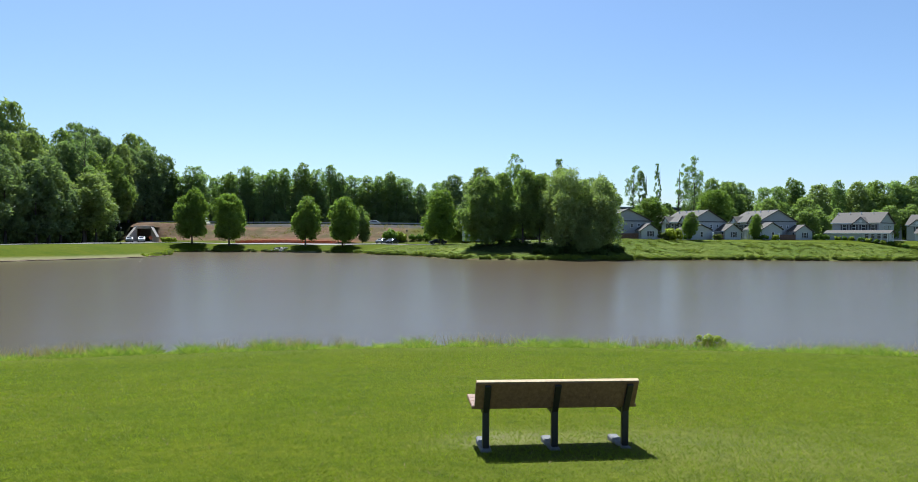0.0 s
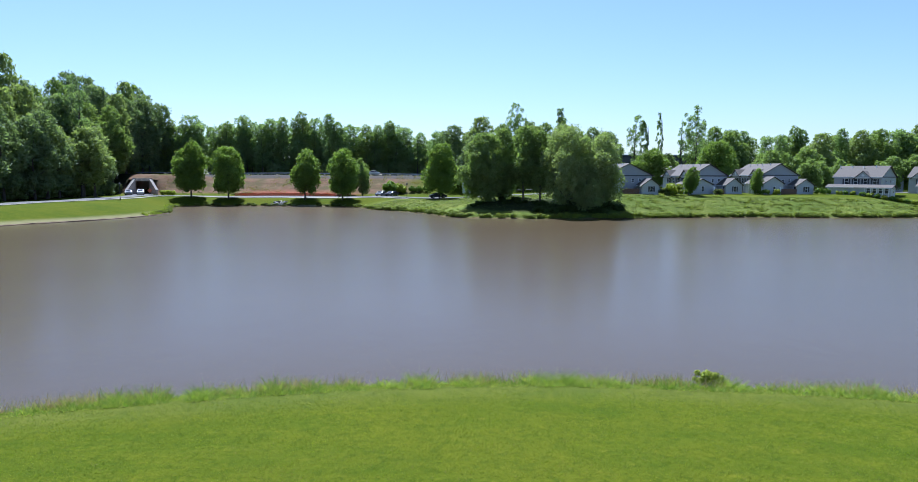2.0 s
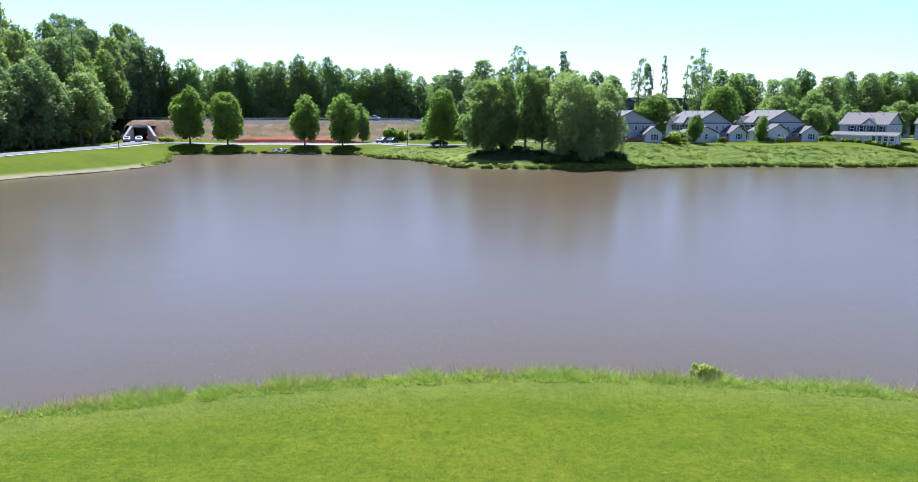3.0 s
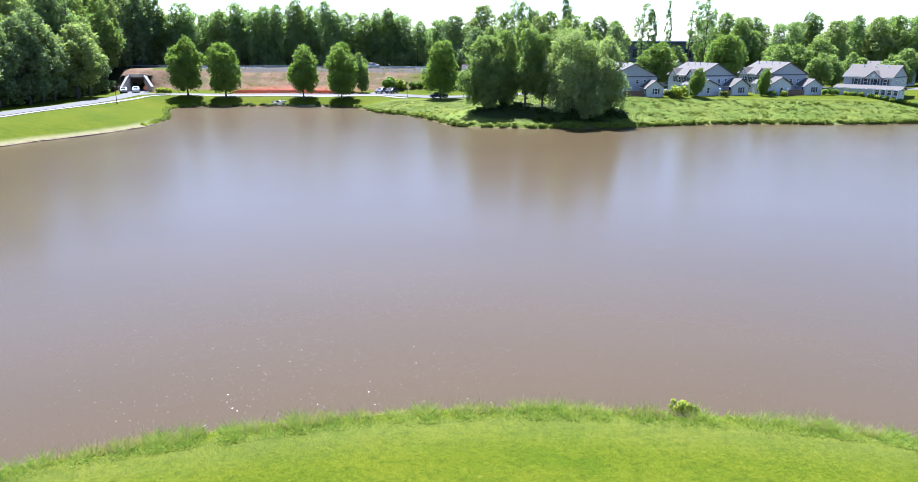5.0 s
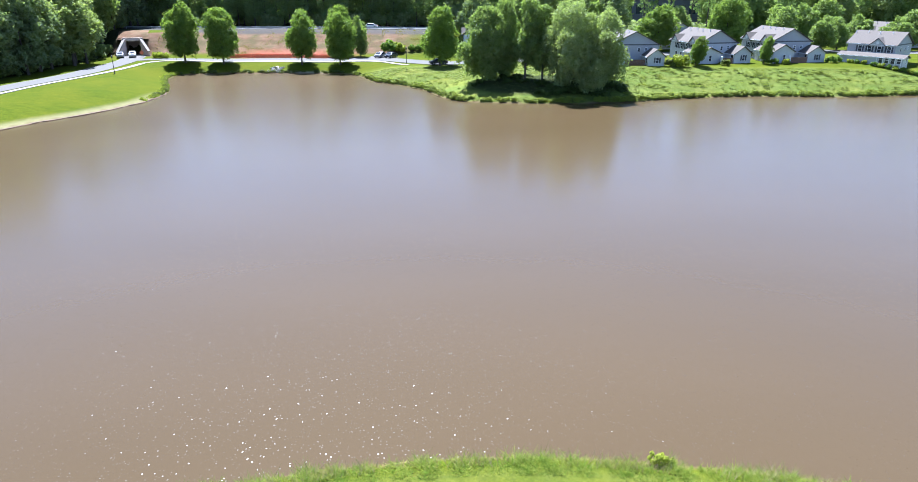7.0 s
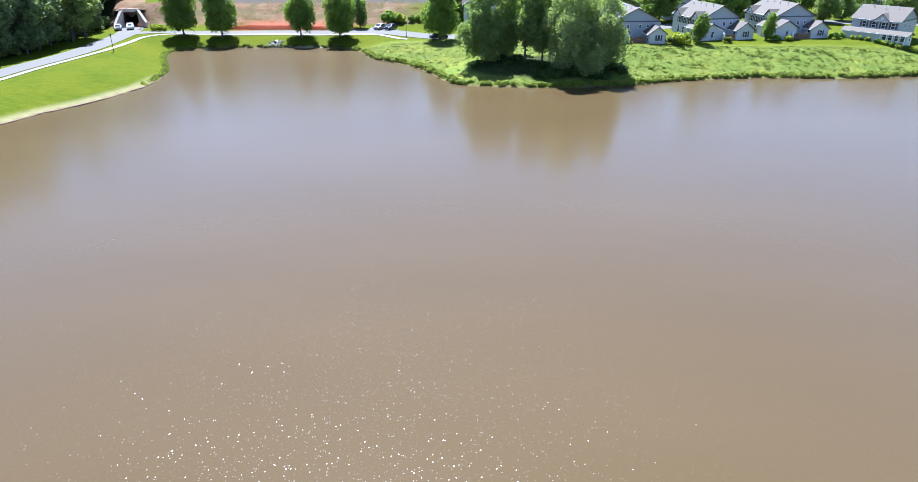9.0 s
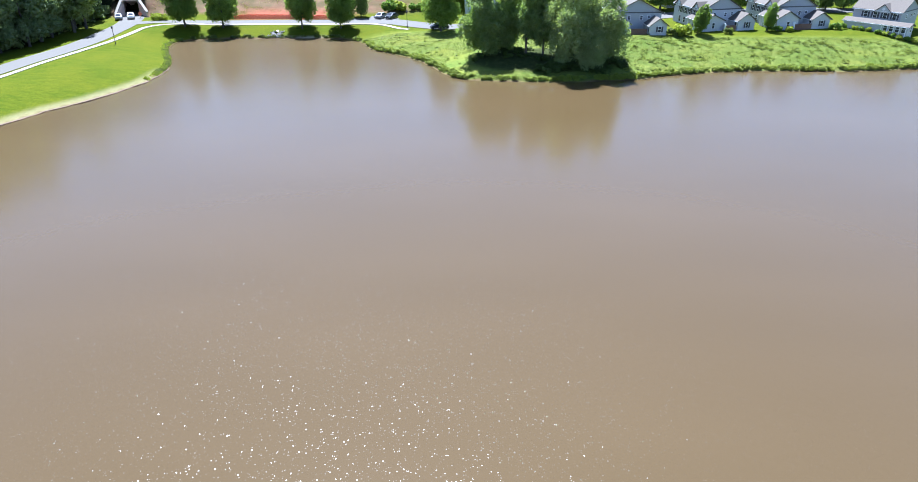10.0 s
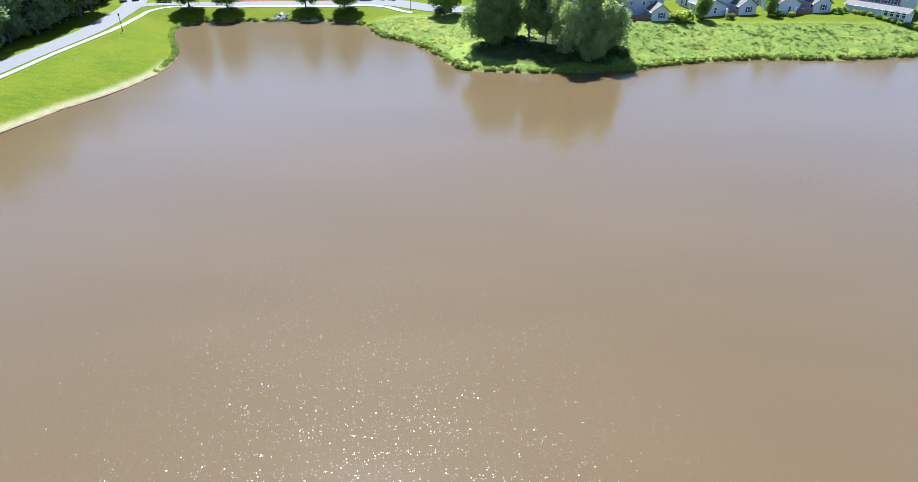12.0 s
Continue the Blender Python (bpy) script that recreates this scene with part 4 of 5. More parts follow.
def meadow_places(n, x0, x1, y0, y1, top, seed):
    """Tufts in drifts over a stretch of the bank, clear of the water and of the trees' foot."""
    rng = np.random.default_rng(seed)
    x, y = rng.uniform(x0, x1, n), rng.uniform(y0, y1, n)
    d = from_shore(x, y)
    drift = 0.5 + 0.5 * np.sin(x * 0.33 + 1.9 * np.sin(y * 0.31)) * np.sin(y * 0.55 + x * 0.11)
    ok = (d > 1.2) & (y < top) & (rng.random(n) < 0.65 + 0.35 * drift) & ~((np.abs(x - 17) < 15) & (y > 129) & (y < 141))
    return [(a, b, c, e) for a, b, c, e in zip(x[ok], y[ok], rng.uniform(0, 360, ok.sum()), (0.55 + 0.35 * drift[ok]) * rng.uniform(0.7, 1.3, ok.sum()))]


growth("meadow_growth", TUFT, meadow_places(1000, 33, 108, 128, 150.5, 150.2, 31), "lush yellow-green weeds on the bank below the houses", M["lush"])
growth("meadow_growth", TUFT, meadow_places(650, -27, 34, 128, 168, 164.5, 32), "lush yellow-green weeds on the grassy point", M["lush"])
# brush added where the trees' shade lies, coloured dark to deepen it
growth("waterside_growth", SMALL, spread(54, 15, 33, 129.4, 135.5, 0.8, 1.6) + spread(22, 2, 15, 136, 141, 0.5, 1.0), "added low brush under the waterside trees, shade put into its dark leaf colour", M["brush"])
growth("undergrowth", LARGE, spread(50, -122, 26, 225.5, 229, 0.7, 1.2) + spread(64, -122, 30, 236, 250, 0.9, 1.4) + spread(18, -99.5, -97.5, 118, 190, 0.5, 0.9) + spread(24, -128, -104, 180, 222, 0.8, 1.2) + spread(36, 82, 210, 223, 232, 0.7, 1.2) + spread(34, 8, 90, 218, 250, 0.7, 1.2), "dense green undergrowth at the wood's edge", M["leaf_wood"])
HEDGE = bush_mesh(230, M["hedge"], 2200, 0.2, 2.6, 0.8, 1.5, 60)
for x, y in [(-82.0, 186.4), (-80.4, 182.6)]:
    bush(x, y, HEDGE, 0, 1.0, "clipped yellow-green hedge beside the underpass road", "hedge", name="hedge")


def blades(name, rng, x, y, tall, wide, mat, label, lean=0.35, offset=0.0):
    """Upright grass blades, one triangle each, rooted on the ground."""
    n = len(x)
    z = height(x, y) - 0.01
    a, b = rng.uniform(0, 2 * np.pi, n), rng.uniform(0, 2 * np.pi, n)
    h = tall * rng.uniform(0.55, 1.25, n)
    w = wide * rng.uniform(0.7, 1.3, n)
    root = np.stack([x, y, z], 1)
    side = np.stack([np.cos(a), np.sin(a), 0 * a], 1) * w[:, None] / 2
    tip = root + np.stack([np.cos(b) * h * lean, np.sin(b) * h * lean, h], 1)
    v = np.stack([root - side, root + side, tip], 1).reshape(-1, 3)
    return tagged(new(name, mesh_of(name, v, np.arange(3 * n).reshape(n, 3), mat)), label, "grass", kind="stuff")


def lawn():
    rng = np.random.default_rng(3)
    # three lots of blades, thinning out and widening smoothly with distance
    for first, n in ((0, 110000), (1, 110000), (2, 110000)):
        y = 4.6 * (24.5 / 4.6) ** rng.random(n)
        x = rng.uniform(-1, 1, n) * (0.74 * y + 1.5)
        tall, wide = 0.036, 0.0015 * y
        keep = from_shore(x, y) > 0.5
        keep &= rng.random(n) < 0.45 + 0.55 * (0.5 + 0.5 * np.sin(x * 2.1 + 2 * np.sin(y * 1.7)) * np.sin(y * 2.6 + x))
        wear = np.exp(-(((x - 1.1) / 1.3) ** 2 + ((y - 7.7) / 0.45) ** 2))
        keep &= rng.random(n) > wear * 0.3
        blades("lawn_grass", rng, x[keep], y[keep], tall, wide[keep], M["grass"], "short mown green grass on the near bank", 1.5)
    n = 46000
    y = 4.6 * (22.0 / 4.6) ** rng.random(n)
    x = rng.uniform(-1, 1, n) * (0.74 * y + 1.5)
    keep = (from_shore(x, y) > 0.5) & (rng.random(n) < np.clip(0.5 + 0.9 * np.sin(x * 1.1 + 2.0 * np.sin(y * 0.7)) * np.sin(y * 1.4 - x * 0.6), 0.06, 1))
    blades("lawn_tufts", rng, x[keep], y[keep], 0.055, 0.0014 * y[keep], M["tall_grass"], "light yellow-green tufts in the mown grass", 0.9)
    # dry clippings and pale seed tufts in the turf
    n = 26000
    x, y = rng.uniform(-12, 12, n), 4.6 + 13 * rng.random(n) ** 1.5
    keep = rng.random(n) < np.clip(0.25 + 0.9 * np.sin(x * 1.3 + 1.5 * np.sin(y * 0.9)) * np.sin(y * 1.9 + x * 0.4), 0.08, 1)
    blades("lawn_clippings", rng, x[keep], y[keep], 0.026, 0.019, M["dry_weed"], "pale dry clippings scattered in the mown grass", 2.4)


lawn()


def along_shore(rng, i0, i1, n, lo, hi):
    seg = LINE[int(i0 * 5): int(i1 * 5) + 1]
    k = rng.integers(0, len(seg) - 1, n)
    t = rng.random(n)[:, None]
    p = seg[k] * (1 - t) + seg[k + 1] * t
    u = seg[k + 1] - seg[k]
    u = np.stack([-u[:, 1], u[:, 0]], 1) / np.linalg.norm(u, axis=1, keepdims=True)
    p = p - u * rng.uniform(lo, hi, n)[:, None] * SIDE
    ok = from_shore(p[:, 0], p[:, 1]) > 0.02
    return p[ok]


SIDE = -1.0
test = LINE[10] + np.array([-(LINE[11] - LINE[10])[1], (LINE[11] - LINE[10])[0]])
if from_shore([test[0]], [test[1]])[0] < 0:
    SIDE = 1.0


def shore_grass():
    rng = np.random.default_rng(4)
    p = along_shore(rng, 36, 48, 34000, 0.02, 1.7)
    wave = 0.5 + 0.28 * np.sin(p[:, 0] * 1.9 + np.sin(p[:, 0] * 0.7) * 2) + 0.22 * np.sin(p[:, 0] * 4.3 + p[:, 1] * 2.1)
    keep = rng.random(len(p)) < 0.25 + 0.75 * wave
    p, wave = p[keep], wave[keep]
    deep = from_shore(p[:, 0], p[:, 1])
    tall = (0.11 + 0.36 * wave) * np.clip(1.25 - deep * 0.55, 0.25, 1.0)
    half = rng.random(len(p)) < 0.6
    blades("shore_grass", rng, p[half, 0], p[half, 1], tall[half], 0.030, M["fringe"], "tall uncut grass along the near water's edge", 1.3)
    blades("shore_grass", rng, p[~half, 0], p[~half, 1], tall[~half] * 1.2, 0.034, M["shrub"], "deep green uncut grass along the near water's edge", 1.3)
    p = along_shore(rng, 36, 48, 8000, 0.02, 1.0)
    p = p[np.sin(p[:, 0] * 0.9 + 1.0) + 0.6 * np.sin(p[:, 0] * 2.7) + rng.normal(size=len(p)) * 0.5 > 0.1]
    blades("seed_grass", rng, p[:, 0], p[:, 1], 0.52, 0.022, M["seed"], "pale seeding grass stems at the water's edge", 0.5)
    # reeds along the mown bank's corner
    p = along_shore(rng, 5.0, 10.0, 6000, 0.02, 1.2)
    p = p[np.sin(p[:, 1] * 1.3) + 0.7 * np.sin(p[:, 1] * 3.1 + p[:, 0]) + rng.normal(size=len(p)) * 0.4 > 0.0]
    blades("reeds", rng, p[:, 0], p[:, 1], 0.50, 0.12, M["lush"], "yellow-green reeds and weeds at the water's edge", 0.5)
    # meadow over the right and far banks
    n = 300000
    x, y = rng.uniform(-26, 104, n), rng.uniform(126, 172, n)
    d = from_shore(x, y)
    keep = (d > 0.2) & (y < np.where(x > 20, 150.5, 166)) & ~((x > -3) & (x < 33) & (y > 131) & (y < 142) & (rng.random(n) < 0.92))
    patch = 0.5 + 0.5 * np.sin(x * 0.6 + 1.7 * np.sin(y * 0.5)) * np.sin(y * 0.8 + x * 0.13)
    keep &= rng.random(n) < 0.5 + 0.5 * patch
    blades("meadow_grass", rng, x[keep], y[keep], 0.11, 0.12, M["weeds"], "rough green meadow growth on the bank", 2.0)


shore_grass()


def bank_scrub():
    """Dry tufts and weeds over the clay bank."""
    rng = np.random.default_rng(8)
    n = 16000
    x, y = rng.uniform(-86, -6, n), rng.uniform(191.5, 212, n)
    patch = np.sin(x * 0.35 + 2.0 * np.sin(y * 0.45)) * np.sin(y * 0.7 + x * 0.12) + 0.5 * np.sin(x * 1.3)
    dry = patch + rng.normal(size=n) * 0.5 > 0.8
    blades("bank_scrub", rng, x[dry], y[dry], 0.26, 0.22, M["dry_weed"], "dry brown scrub on the clay bank", 1.2)


bank_scrub()


# ---- the bench ----
def bench():
    t = thing("park_bench", Matrix.Translation((1.067, 7.273, gz(1.07, 7.27))) @ Matrix.Rotation(radians(4.9), 4, "Z"), "brown plank park bench on dark metal legs, facing the pond", "bench")
    tilt = Matrix.Translation((0, -0.02, 0.475)) @ Matrix.Rotation(radians(26), 4, "X")
    part("backrest", box((-0.89, -0.025, 0.0), (0.895, 0.022, 0.345), 0.008, tilt), M["bench_wood"], t)
    # thin strip: worn wood plus the sun's brightness on the edge, as colour
    part("top_edge", box((-0.885, -0.024, 0.3455), (0.89, 0.021, 0.355), 0.003, tilt), M["worn_sunlit_wood"], t, "worn pale top edge with sunlight put into its colour")
    for k in range(3):
        part("seat_slat", box((-0.92, (-0.03, 0.185, 0.35)[k], 0.455), (0.92, 0.18 + 0.165 * k, 0.495), 0.008), M["bench_wood"], t)
    for x in (-0.762, 0.0, 0.795):
        part("leg", box((x - 0.036, -0.045, 0.03), (x + 0.036, 0.019, 0.48), 0.006), M["bench_metal"], t)
        part("back_support", box((x - 0.034, -0.055, -0.04), (x + 0.034, -0.026, 0.32), 0.005, tilt), M["bench_metal"], t)
        part("seat_support", box((x - 0.03, 0.046, 0.38), (x + 0.03, 0.48, 0.454), 0.005), M["bench_metal"], t)
        part("footing", box((x - 0.06, -0.10, -0.12), (x + 0.06, 0.42, 0.028), 0.015), M["footing"], t, "weathered concrete footing")


bench()


# ---- houses ----
def gable_prism(w, d, h, rise, over=0.35, thick=0.18):
    """Roof of two slopes over a block w wide (x) and d deep (y), ridge along y."""
    verts, faces = [], []
    k = rise / (w / 2)
    for y in (-over, d + over):
        for x, z in ((-w / 2 - over, h - over * k), (0, h + rise), (w / 2 + over, h - over * k)):
            verts += [(x, y, z), (x, y, z + thick)]
    faces = [(1, 7, 9, 3), (3, 9, 11, 5), (0, 2, 8, 6), (2, 4, 10, 8), (0, 1, 3, 2), (2, 3, 5, 4), (6, 8, 9, 7), (8, 10, 11, 9), (0, 6, 7, 1), (4, 5, 11, 10)]
    return verts, faces


def block(t, w, d, h, rise, wall, gable, m=None, band=True):
    """A gabled block of walls and roof in the thing's space; the gable end faces -y."""
    m = m or Matrix()

    def put(name, verts, faces, mat, label=""):
        return part(name, mesh_of(name, [m @ Vector(v) for v in verts], faces, mat), None, t, label)

    put("wall", [(-w / 2, 0, -1), (w / 2, 0, -1), (w / 2, d, -1), (-w / 2, d, -1), (-w / 2, 0, h), (w / 2, 0, h), (w / 2, d, h), (-w / 2, d, h)], [(0, 1, 5, 4), (1, 2, 6, 5), (2, 3, 7, 6), (3, 0, 4, 7)], wall)
    for y, f in ((0.0, 1), (d, -1)):
        put("gable", [(-w / 2, y, h), (w / 2, y, h), (0, y, h + rise), (-w / 2, y + 0.15 * f, h), (w / 2, y + 0.15 * f, h), (0, y + 0.15 * f, h + rise)], [(0, 1, 2), (5, 4, 3)], gable)
    if band:
        put("band", [(x, y, z) for x in (-w / 2 - 0.02, w / 2 + 0.02) for y in (-0.05, 0.0) for z in (h - 0.16, h + 0.10)], [(0, 1, 5, 4), (0, 4, 6, 2), (1, 3, 7, 5), (0, 2, 3, 1), (4, 5, 7, 6)], M["band"])
    v, f = gable_prism(w, d, h, rise)
    put("roof", v, f, M["shingle"])
    for s in (-1, 1):
        x = s * (w / 2 + 0.42)
        zz = h - 0.35 * rise / (w / 2)
        put("gutter", [(x + a, y, zz + z) for a in (-0.06, 0.06) for y in (-0.3, d + 0.3) for z in (-0.02, 0.12)], [(0, 1, 3, 2), (4, 6, 7, 5), (0, 4, 5, 1), (2, 3, 7, 6), (0, 2, 6, 4), (1, 5, 7, 3)], M["trim"])


def window(t, m, w=0.9, h=1.4, shutters=False):
    """A framed sash window; m puts its middle on the wall, -y outwards."""
    bm = bmesh.new()
    for lo, hi in (((-w / 2 - 0.08, -0.07, -h / 2 - 0.08), (-w / 2, 0.02, h / 2 + 0.08)), ((w / 2, -0.07, -h / 2 - 0.08), (w / 2 + 0.08, 0.02, h / 2 + 0.08)), ((-w / 2, -0.07, h / 2), (w / 2, 0.02, h / 2 + 0.08)), ((-w / 2, -0.09, -h / 2 - 0.08), (w / 2, 0.02, -h / 2)), ((-w / 2, -0.05, -0.03), (w / 2, 0.01, 0.03))):
        add_box(bm, lo, hi, 0, m)
    win = part("window", bm, M["trim"], t)
    part("pane", box((-w / 2, -0.03, -h / 2), (w / 2, -0.015, h / 2), 0, m), M["glass"], win)
    if shutters:
        for s in (-1, 1):
            part("shutter", box((s * (w / 2 + 0.28) - 0.19, -0.08, -h / 2), (s * (w / 2 + 0.28) + 0.19, -0.02, h / 2), 0.01, m), M["shutter"], win)


LEFT = Matrix.Rotation(radians(-90), 4, "Z")


def townhouse(x, y, turn, w=9.8, d=13.0, h=4.35, rise=2.7, pale=False, left_wing=None, right_wing=None, gables=None, label=""):
    """Two-storey house. (x, y): the foot of its gable end's left corner."""
    base = 4.15
    m = Matrix.Translation((x, y, base)) @ Matrix.Rotation(radians(turn), 4, "Z") @ Matrix.Translation((w / 2, 0, 0))
    t = thing("house", m, label, "house", "houses beyond the pond")
    wall = M["siding_pale"] if pale else M["siding"]
    block(t, w, d, h, rise, wall, M["siding_gable"] if not pale else M["siding"])
    # gable end windows
    for wx, wz, ww, wh in ((0.9, 3.15, 0.55, 0.8), (-1.9, 3.15, 0.55, 0.8), (2.6, 3.3, 0.5, 0.6)):
        window(t, Matrix.Translation((wx, -0.01, wz)), ww, wh)
    # long front, seen from the pond's other end
    front = Matrix.Translation((-w / 2, 0, 0)) @ LEFT
    for k in range(int((d - 0.4) / 2.05)):
        window(t, front @ Matrix.Translation((-1.3 - 2.05 * k, -0.01, 3.2)), 0.75, 1.25, True)
        window(t, front @ Matrix.Translation((-1.3 - 2.05 * k, -0.01, 1.1)), 0.8, 1.35)
    # cross gables on the front slope
    for k in gables or (2.4, d - 2.4):
        g = Matrix.Translation((-w / 2 - 0.35, k, 0)) @ LEFT
        v = [(-1.7, 0, h - 0.3), (1.7, 0, h - 0.3), (0, 0, h + 1.25), (-1.7, 3.6, h - 0.3), (1.7, 3.6, h - 0.3), (0, 3.4, h + 1.25)]
        part("front_gable", mesh_of("front_gable", [g @ Vector(q) for q in v[:3]] + [g @ Vector((a, b + 0.15, c)) for a, b, c in v[:3]], [(0, 1, 2), (5, 4, 3), (0, 3, 4, 1), (1, 4, 5, 2), (2, 5, 3, 0)], M["siding_pale"]), None, t)
        up = [(-2.0, -0.25, h - 0.55), (0, -0.25, h + 1.30), (2.0, -0.25, h - 0.55), (-2.0, 3.2, h - 0.55), (0, 4.2, h + 1.30), (2.0, 3.2, h - 0.55)]
        both = [g @ Vector(q) for q in up] + [g @ (Vector(q) + Vector((0, 0, 0.16))) for q in up]
        part("front_gable_roof", mesh_of("front_gable_roof", both, [(6, 7, 10, 9), (7, 8, 11, 10), (0, 3, 4, 1), (1, 4, 5, 2), (0, 1, 7, 6), (1, 2, 8, 7), (0, 6, 9, 3), (2, 5, 11, 8)], M["shingle"]), None, t)
        bm = bmesh.new()
        bmesh.ops.create_cone(bm, cap_ends=True, segments=12, radius1=0.32, radius2=0.32, depth=0.1, matrix=g @ Matrix.Translation((0, -0.03, h + 0.35)) @ Matrix.Rotation(radians(90), 4, "X"))
        part("gable_vent", bm, M["trim"], t)
    # roof vents
    for k in range(4):
        vy = 2.5 + 2.6 * k
        part("vent_pipe", rod((-0.9 - 0.3 * (k % 2), vy, h + rise - 0.9), (-0.9 - 0.3 * (k % 2), vy, h + rise + 0.25), 0.09, 0.09, 6), M["trim"], t)
    for side, wing in (("l", left_wing), ("r", right_wing)):
        if not wing:
            continue
        wx, wy, ww, wd, wh, wr = wing
        wm = Matrix.Translation((wx - w / 2, wy, 0))
        block(t, ww, wd, wh, wr, M["siding_pale"], M["siding_pale"], wm, False)
        window(t, wm @ Matrix.Translation((0.2, -0.01, 1.25)), 0.6, 1.2, side == "r")
        for k in range(4 if side == "l" else 1):
            window(t, wm @ Matrix.Translation((-ww / 2, 0, 0)) @ LEFT @ Matrix.Translation((-0.8 - 1.25 * k, -0.01, 1.2)), 0.8, 1.3)
        if side == "l":
            for k in range(5):
                part("porch_post", box((-0.07, -0.07, -0.3), (0.07, 0.07, wh - 0.1), 0.01, wm @ Matrix.Translation((-ww / 2 - 0.32, 0.3 + 1.25 * k, 0))), M["trim"], t)
    return t


def patio(x, y, turn, w, label="dark brown timber patio fence with pale gate post"):
    t = thing("patio_fence", Matrix.Translation((x, y, 4.12)) @ Matrix.Rotation(radians(turn), 4, "Z"), label, "fence", "patio fences")
    n = int(w / 0.32)
    for k in range(n):
        part("board", box((k * w / n, -0.02, -0.1), ((k + 0.93) * w / n, 0.02, 1.35 + 0.02 * (k % 2)), 0.0), M["fence_wood"], t)
    for k in (0.25, 1.05):
        part("rail", box((0, 0.02, k), (w, 0.07, k + 0.09)), M["fence_wood"], t)
    part("gate_post", box((-0.45, -0.12, -0.1), (-0.05, 0.28, 1.75), 0.03), M["trim"], t, "pale square pillar")


townhouse(34.2, 154.6, 4, w=11.0, h=4.3, rise=2.7, left_wing=(1.4, -3.2, 3.4, 4.5, 2.3, 1.3), right_wing=(9.3, -4.0, 3.8, 5.2, 2.1, 1.4), label="grey two-storey house with gabled shingle roof beside the trees")
patio(36.8, 151.5, 4, 4.6)
townhouse(55.4, 158.2, 14, w=9.8, d=12.5, pale=True, left_wing=(1.2, -2.6, 5.6, 6.0, 2.3, 1.2), right_wing=(9.2, -3.6, 4.4, 6.0, 2.2, 1.5), label="pale two-storey house with gabled grey shingle roof")
patio(60.2, 155.6, 14, 2.6)
townhouse(73.2, 160.7, 10, w=10.0, d=12.5, h=4.6, left_wing=(0.9, -3.6, 5.2, 7.0, 2.6, 1.5), right_wing=(9.6, -3.4, 4.4, 6.0, 2.2, 1.4), label="grey two-storey house with pale wings and shingle roof")
patio(76.6, 157.4, 10, 4.2)
townhouse(98.4, 154.4, 40, w=10.0, d=10.2, h=4.3, rise=2.5, left_wing=(-1.5, -3.0, 3.0, 13.6, 1.8, 0.55), gables=(3.8,), label="grey two-storey house with a long low porch")
townhouse(128.0, 168.0, 40, w=10.0, d=12.0, left_wing=(-1.2, -1.0, 4.6, 10.0, 2.0, 1.1), label="grey two-storey house at the end of the row")
townhouse(1.0, 188.5, 0, w=9.0, d=11, h=4.3, rise=2.4, pale=True, label="pale house half hidden behind a shade tree")
townhouse(56.5, 191.0, 8, w=10.0, d=12, h=4.3, rise=2.6, label="house with pinkish grey roof in the second row")
townhouse(125.0, 194.0, 30, w=10.0, d=12, h=4.3, rise=2.4, label="house with grey roof in the second row")

GARDEN = [bush_mesh(240 + k, M[("hedge", "shrub", "weeds")[k]], 700, 0.2, 0.8, 0.7, 1.0, 12) for k in range(3)]
for x, y, k, s in [(48.8, 150.9, 0, 2.7), (47.0, 151.2, 2, 1.6), (53.6, 154.4, 1, 1.2), (60.0, 153.4, 2, 1.3), (70.5, 156.2, 1, 1.0), (72.2, 155.9, 1, 1.2), (74.6, 155.3, 0, 1.3), (86.2, 157.8, 1, 1.5), (88, 158.6, 1, 1.3)]:
    bush(x, y, GARDEN[k], 50 * k + x, s, "rounded green garden bush by the houses", group="garden bushes")
for k in range(11):
    bush(90.4 + 1.1 * k, 156.2 - 0.93 * k + (1.2 if k < 3 else 0), GARDEN[k % 2], 40 * k, 0.95, "low clipped bush before the porch", group="porch bushes")
for x, y, k, s in [(-19.6, 193.0, 1, 3.4), (-17.6, 194.0, 0, 2.6), (-13.6, 194.6, 1, 1.7), (-11.6, 195.0, 1, 1.6), (-9.4, 195.2, 1, 1.8)]:
    bush(x, y, GARDEN[k], 60 * k + x, s, "green bush at the foot of the clay bank", group="bushes below the bank")
plant("row2", 53.2, 153.2, 20, 0.36, 0.42, name="tree", label="small dark green tree before the pale house")
plant("row2", 69.8, 156.0, 80, 0.33, 0.40, name="tree", label="small dark green tree between the houses")


# ---- far commercial building ----
def far_building():
    t = thing("commercial_building", Matrix.Translation((82, 262, 5.2)), "long dark flat-roofed building behind the trees", "building")
    part("wall", box((-22, 0, -3), (16, 30, 10.5)), M["band"], t)
    part("roof_edge", box((-22.4, -0.4, 10.5), (16.4, 30.4, 11.4)), M["shutter"], t)
    part("roof", box((-21, 1, 11.4), (15, 29, 11.7)), M["trim"], t, "white flat roof")
    for k in range(9):
        part("window", box((-20 + 4 * k, -0.06, 5.5), (-17.6 + 4 * k, 0.02, 8.6)), M["glass"], t)


far_building()


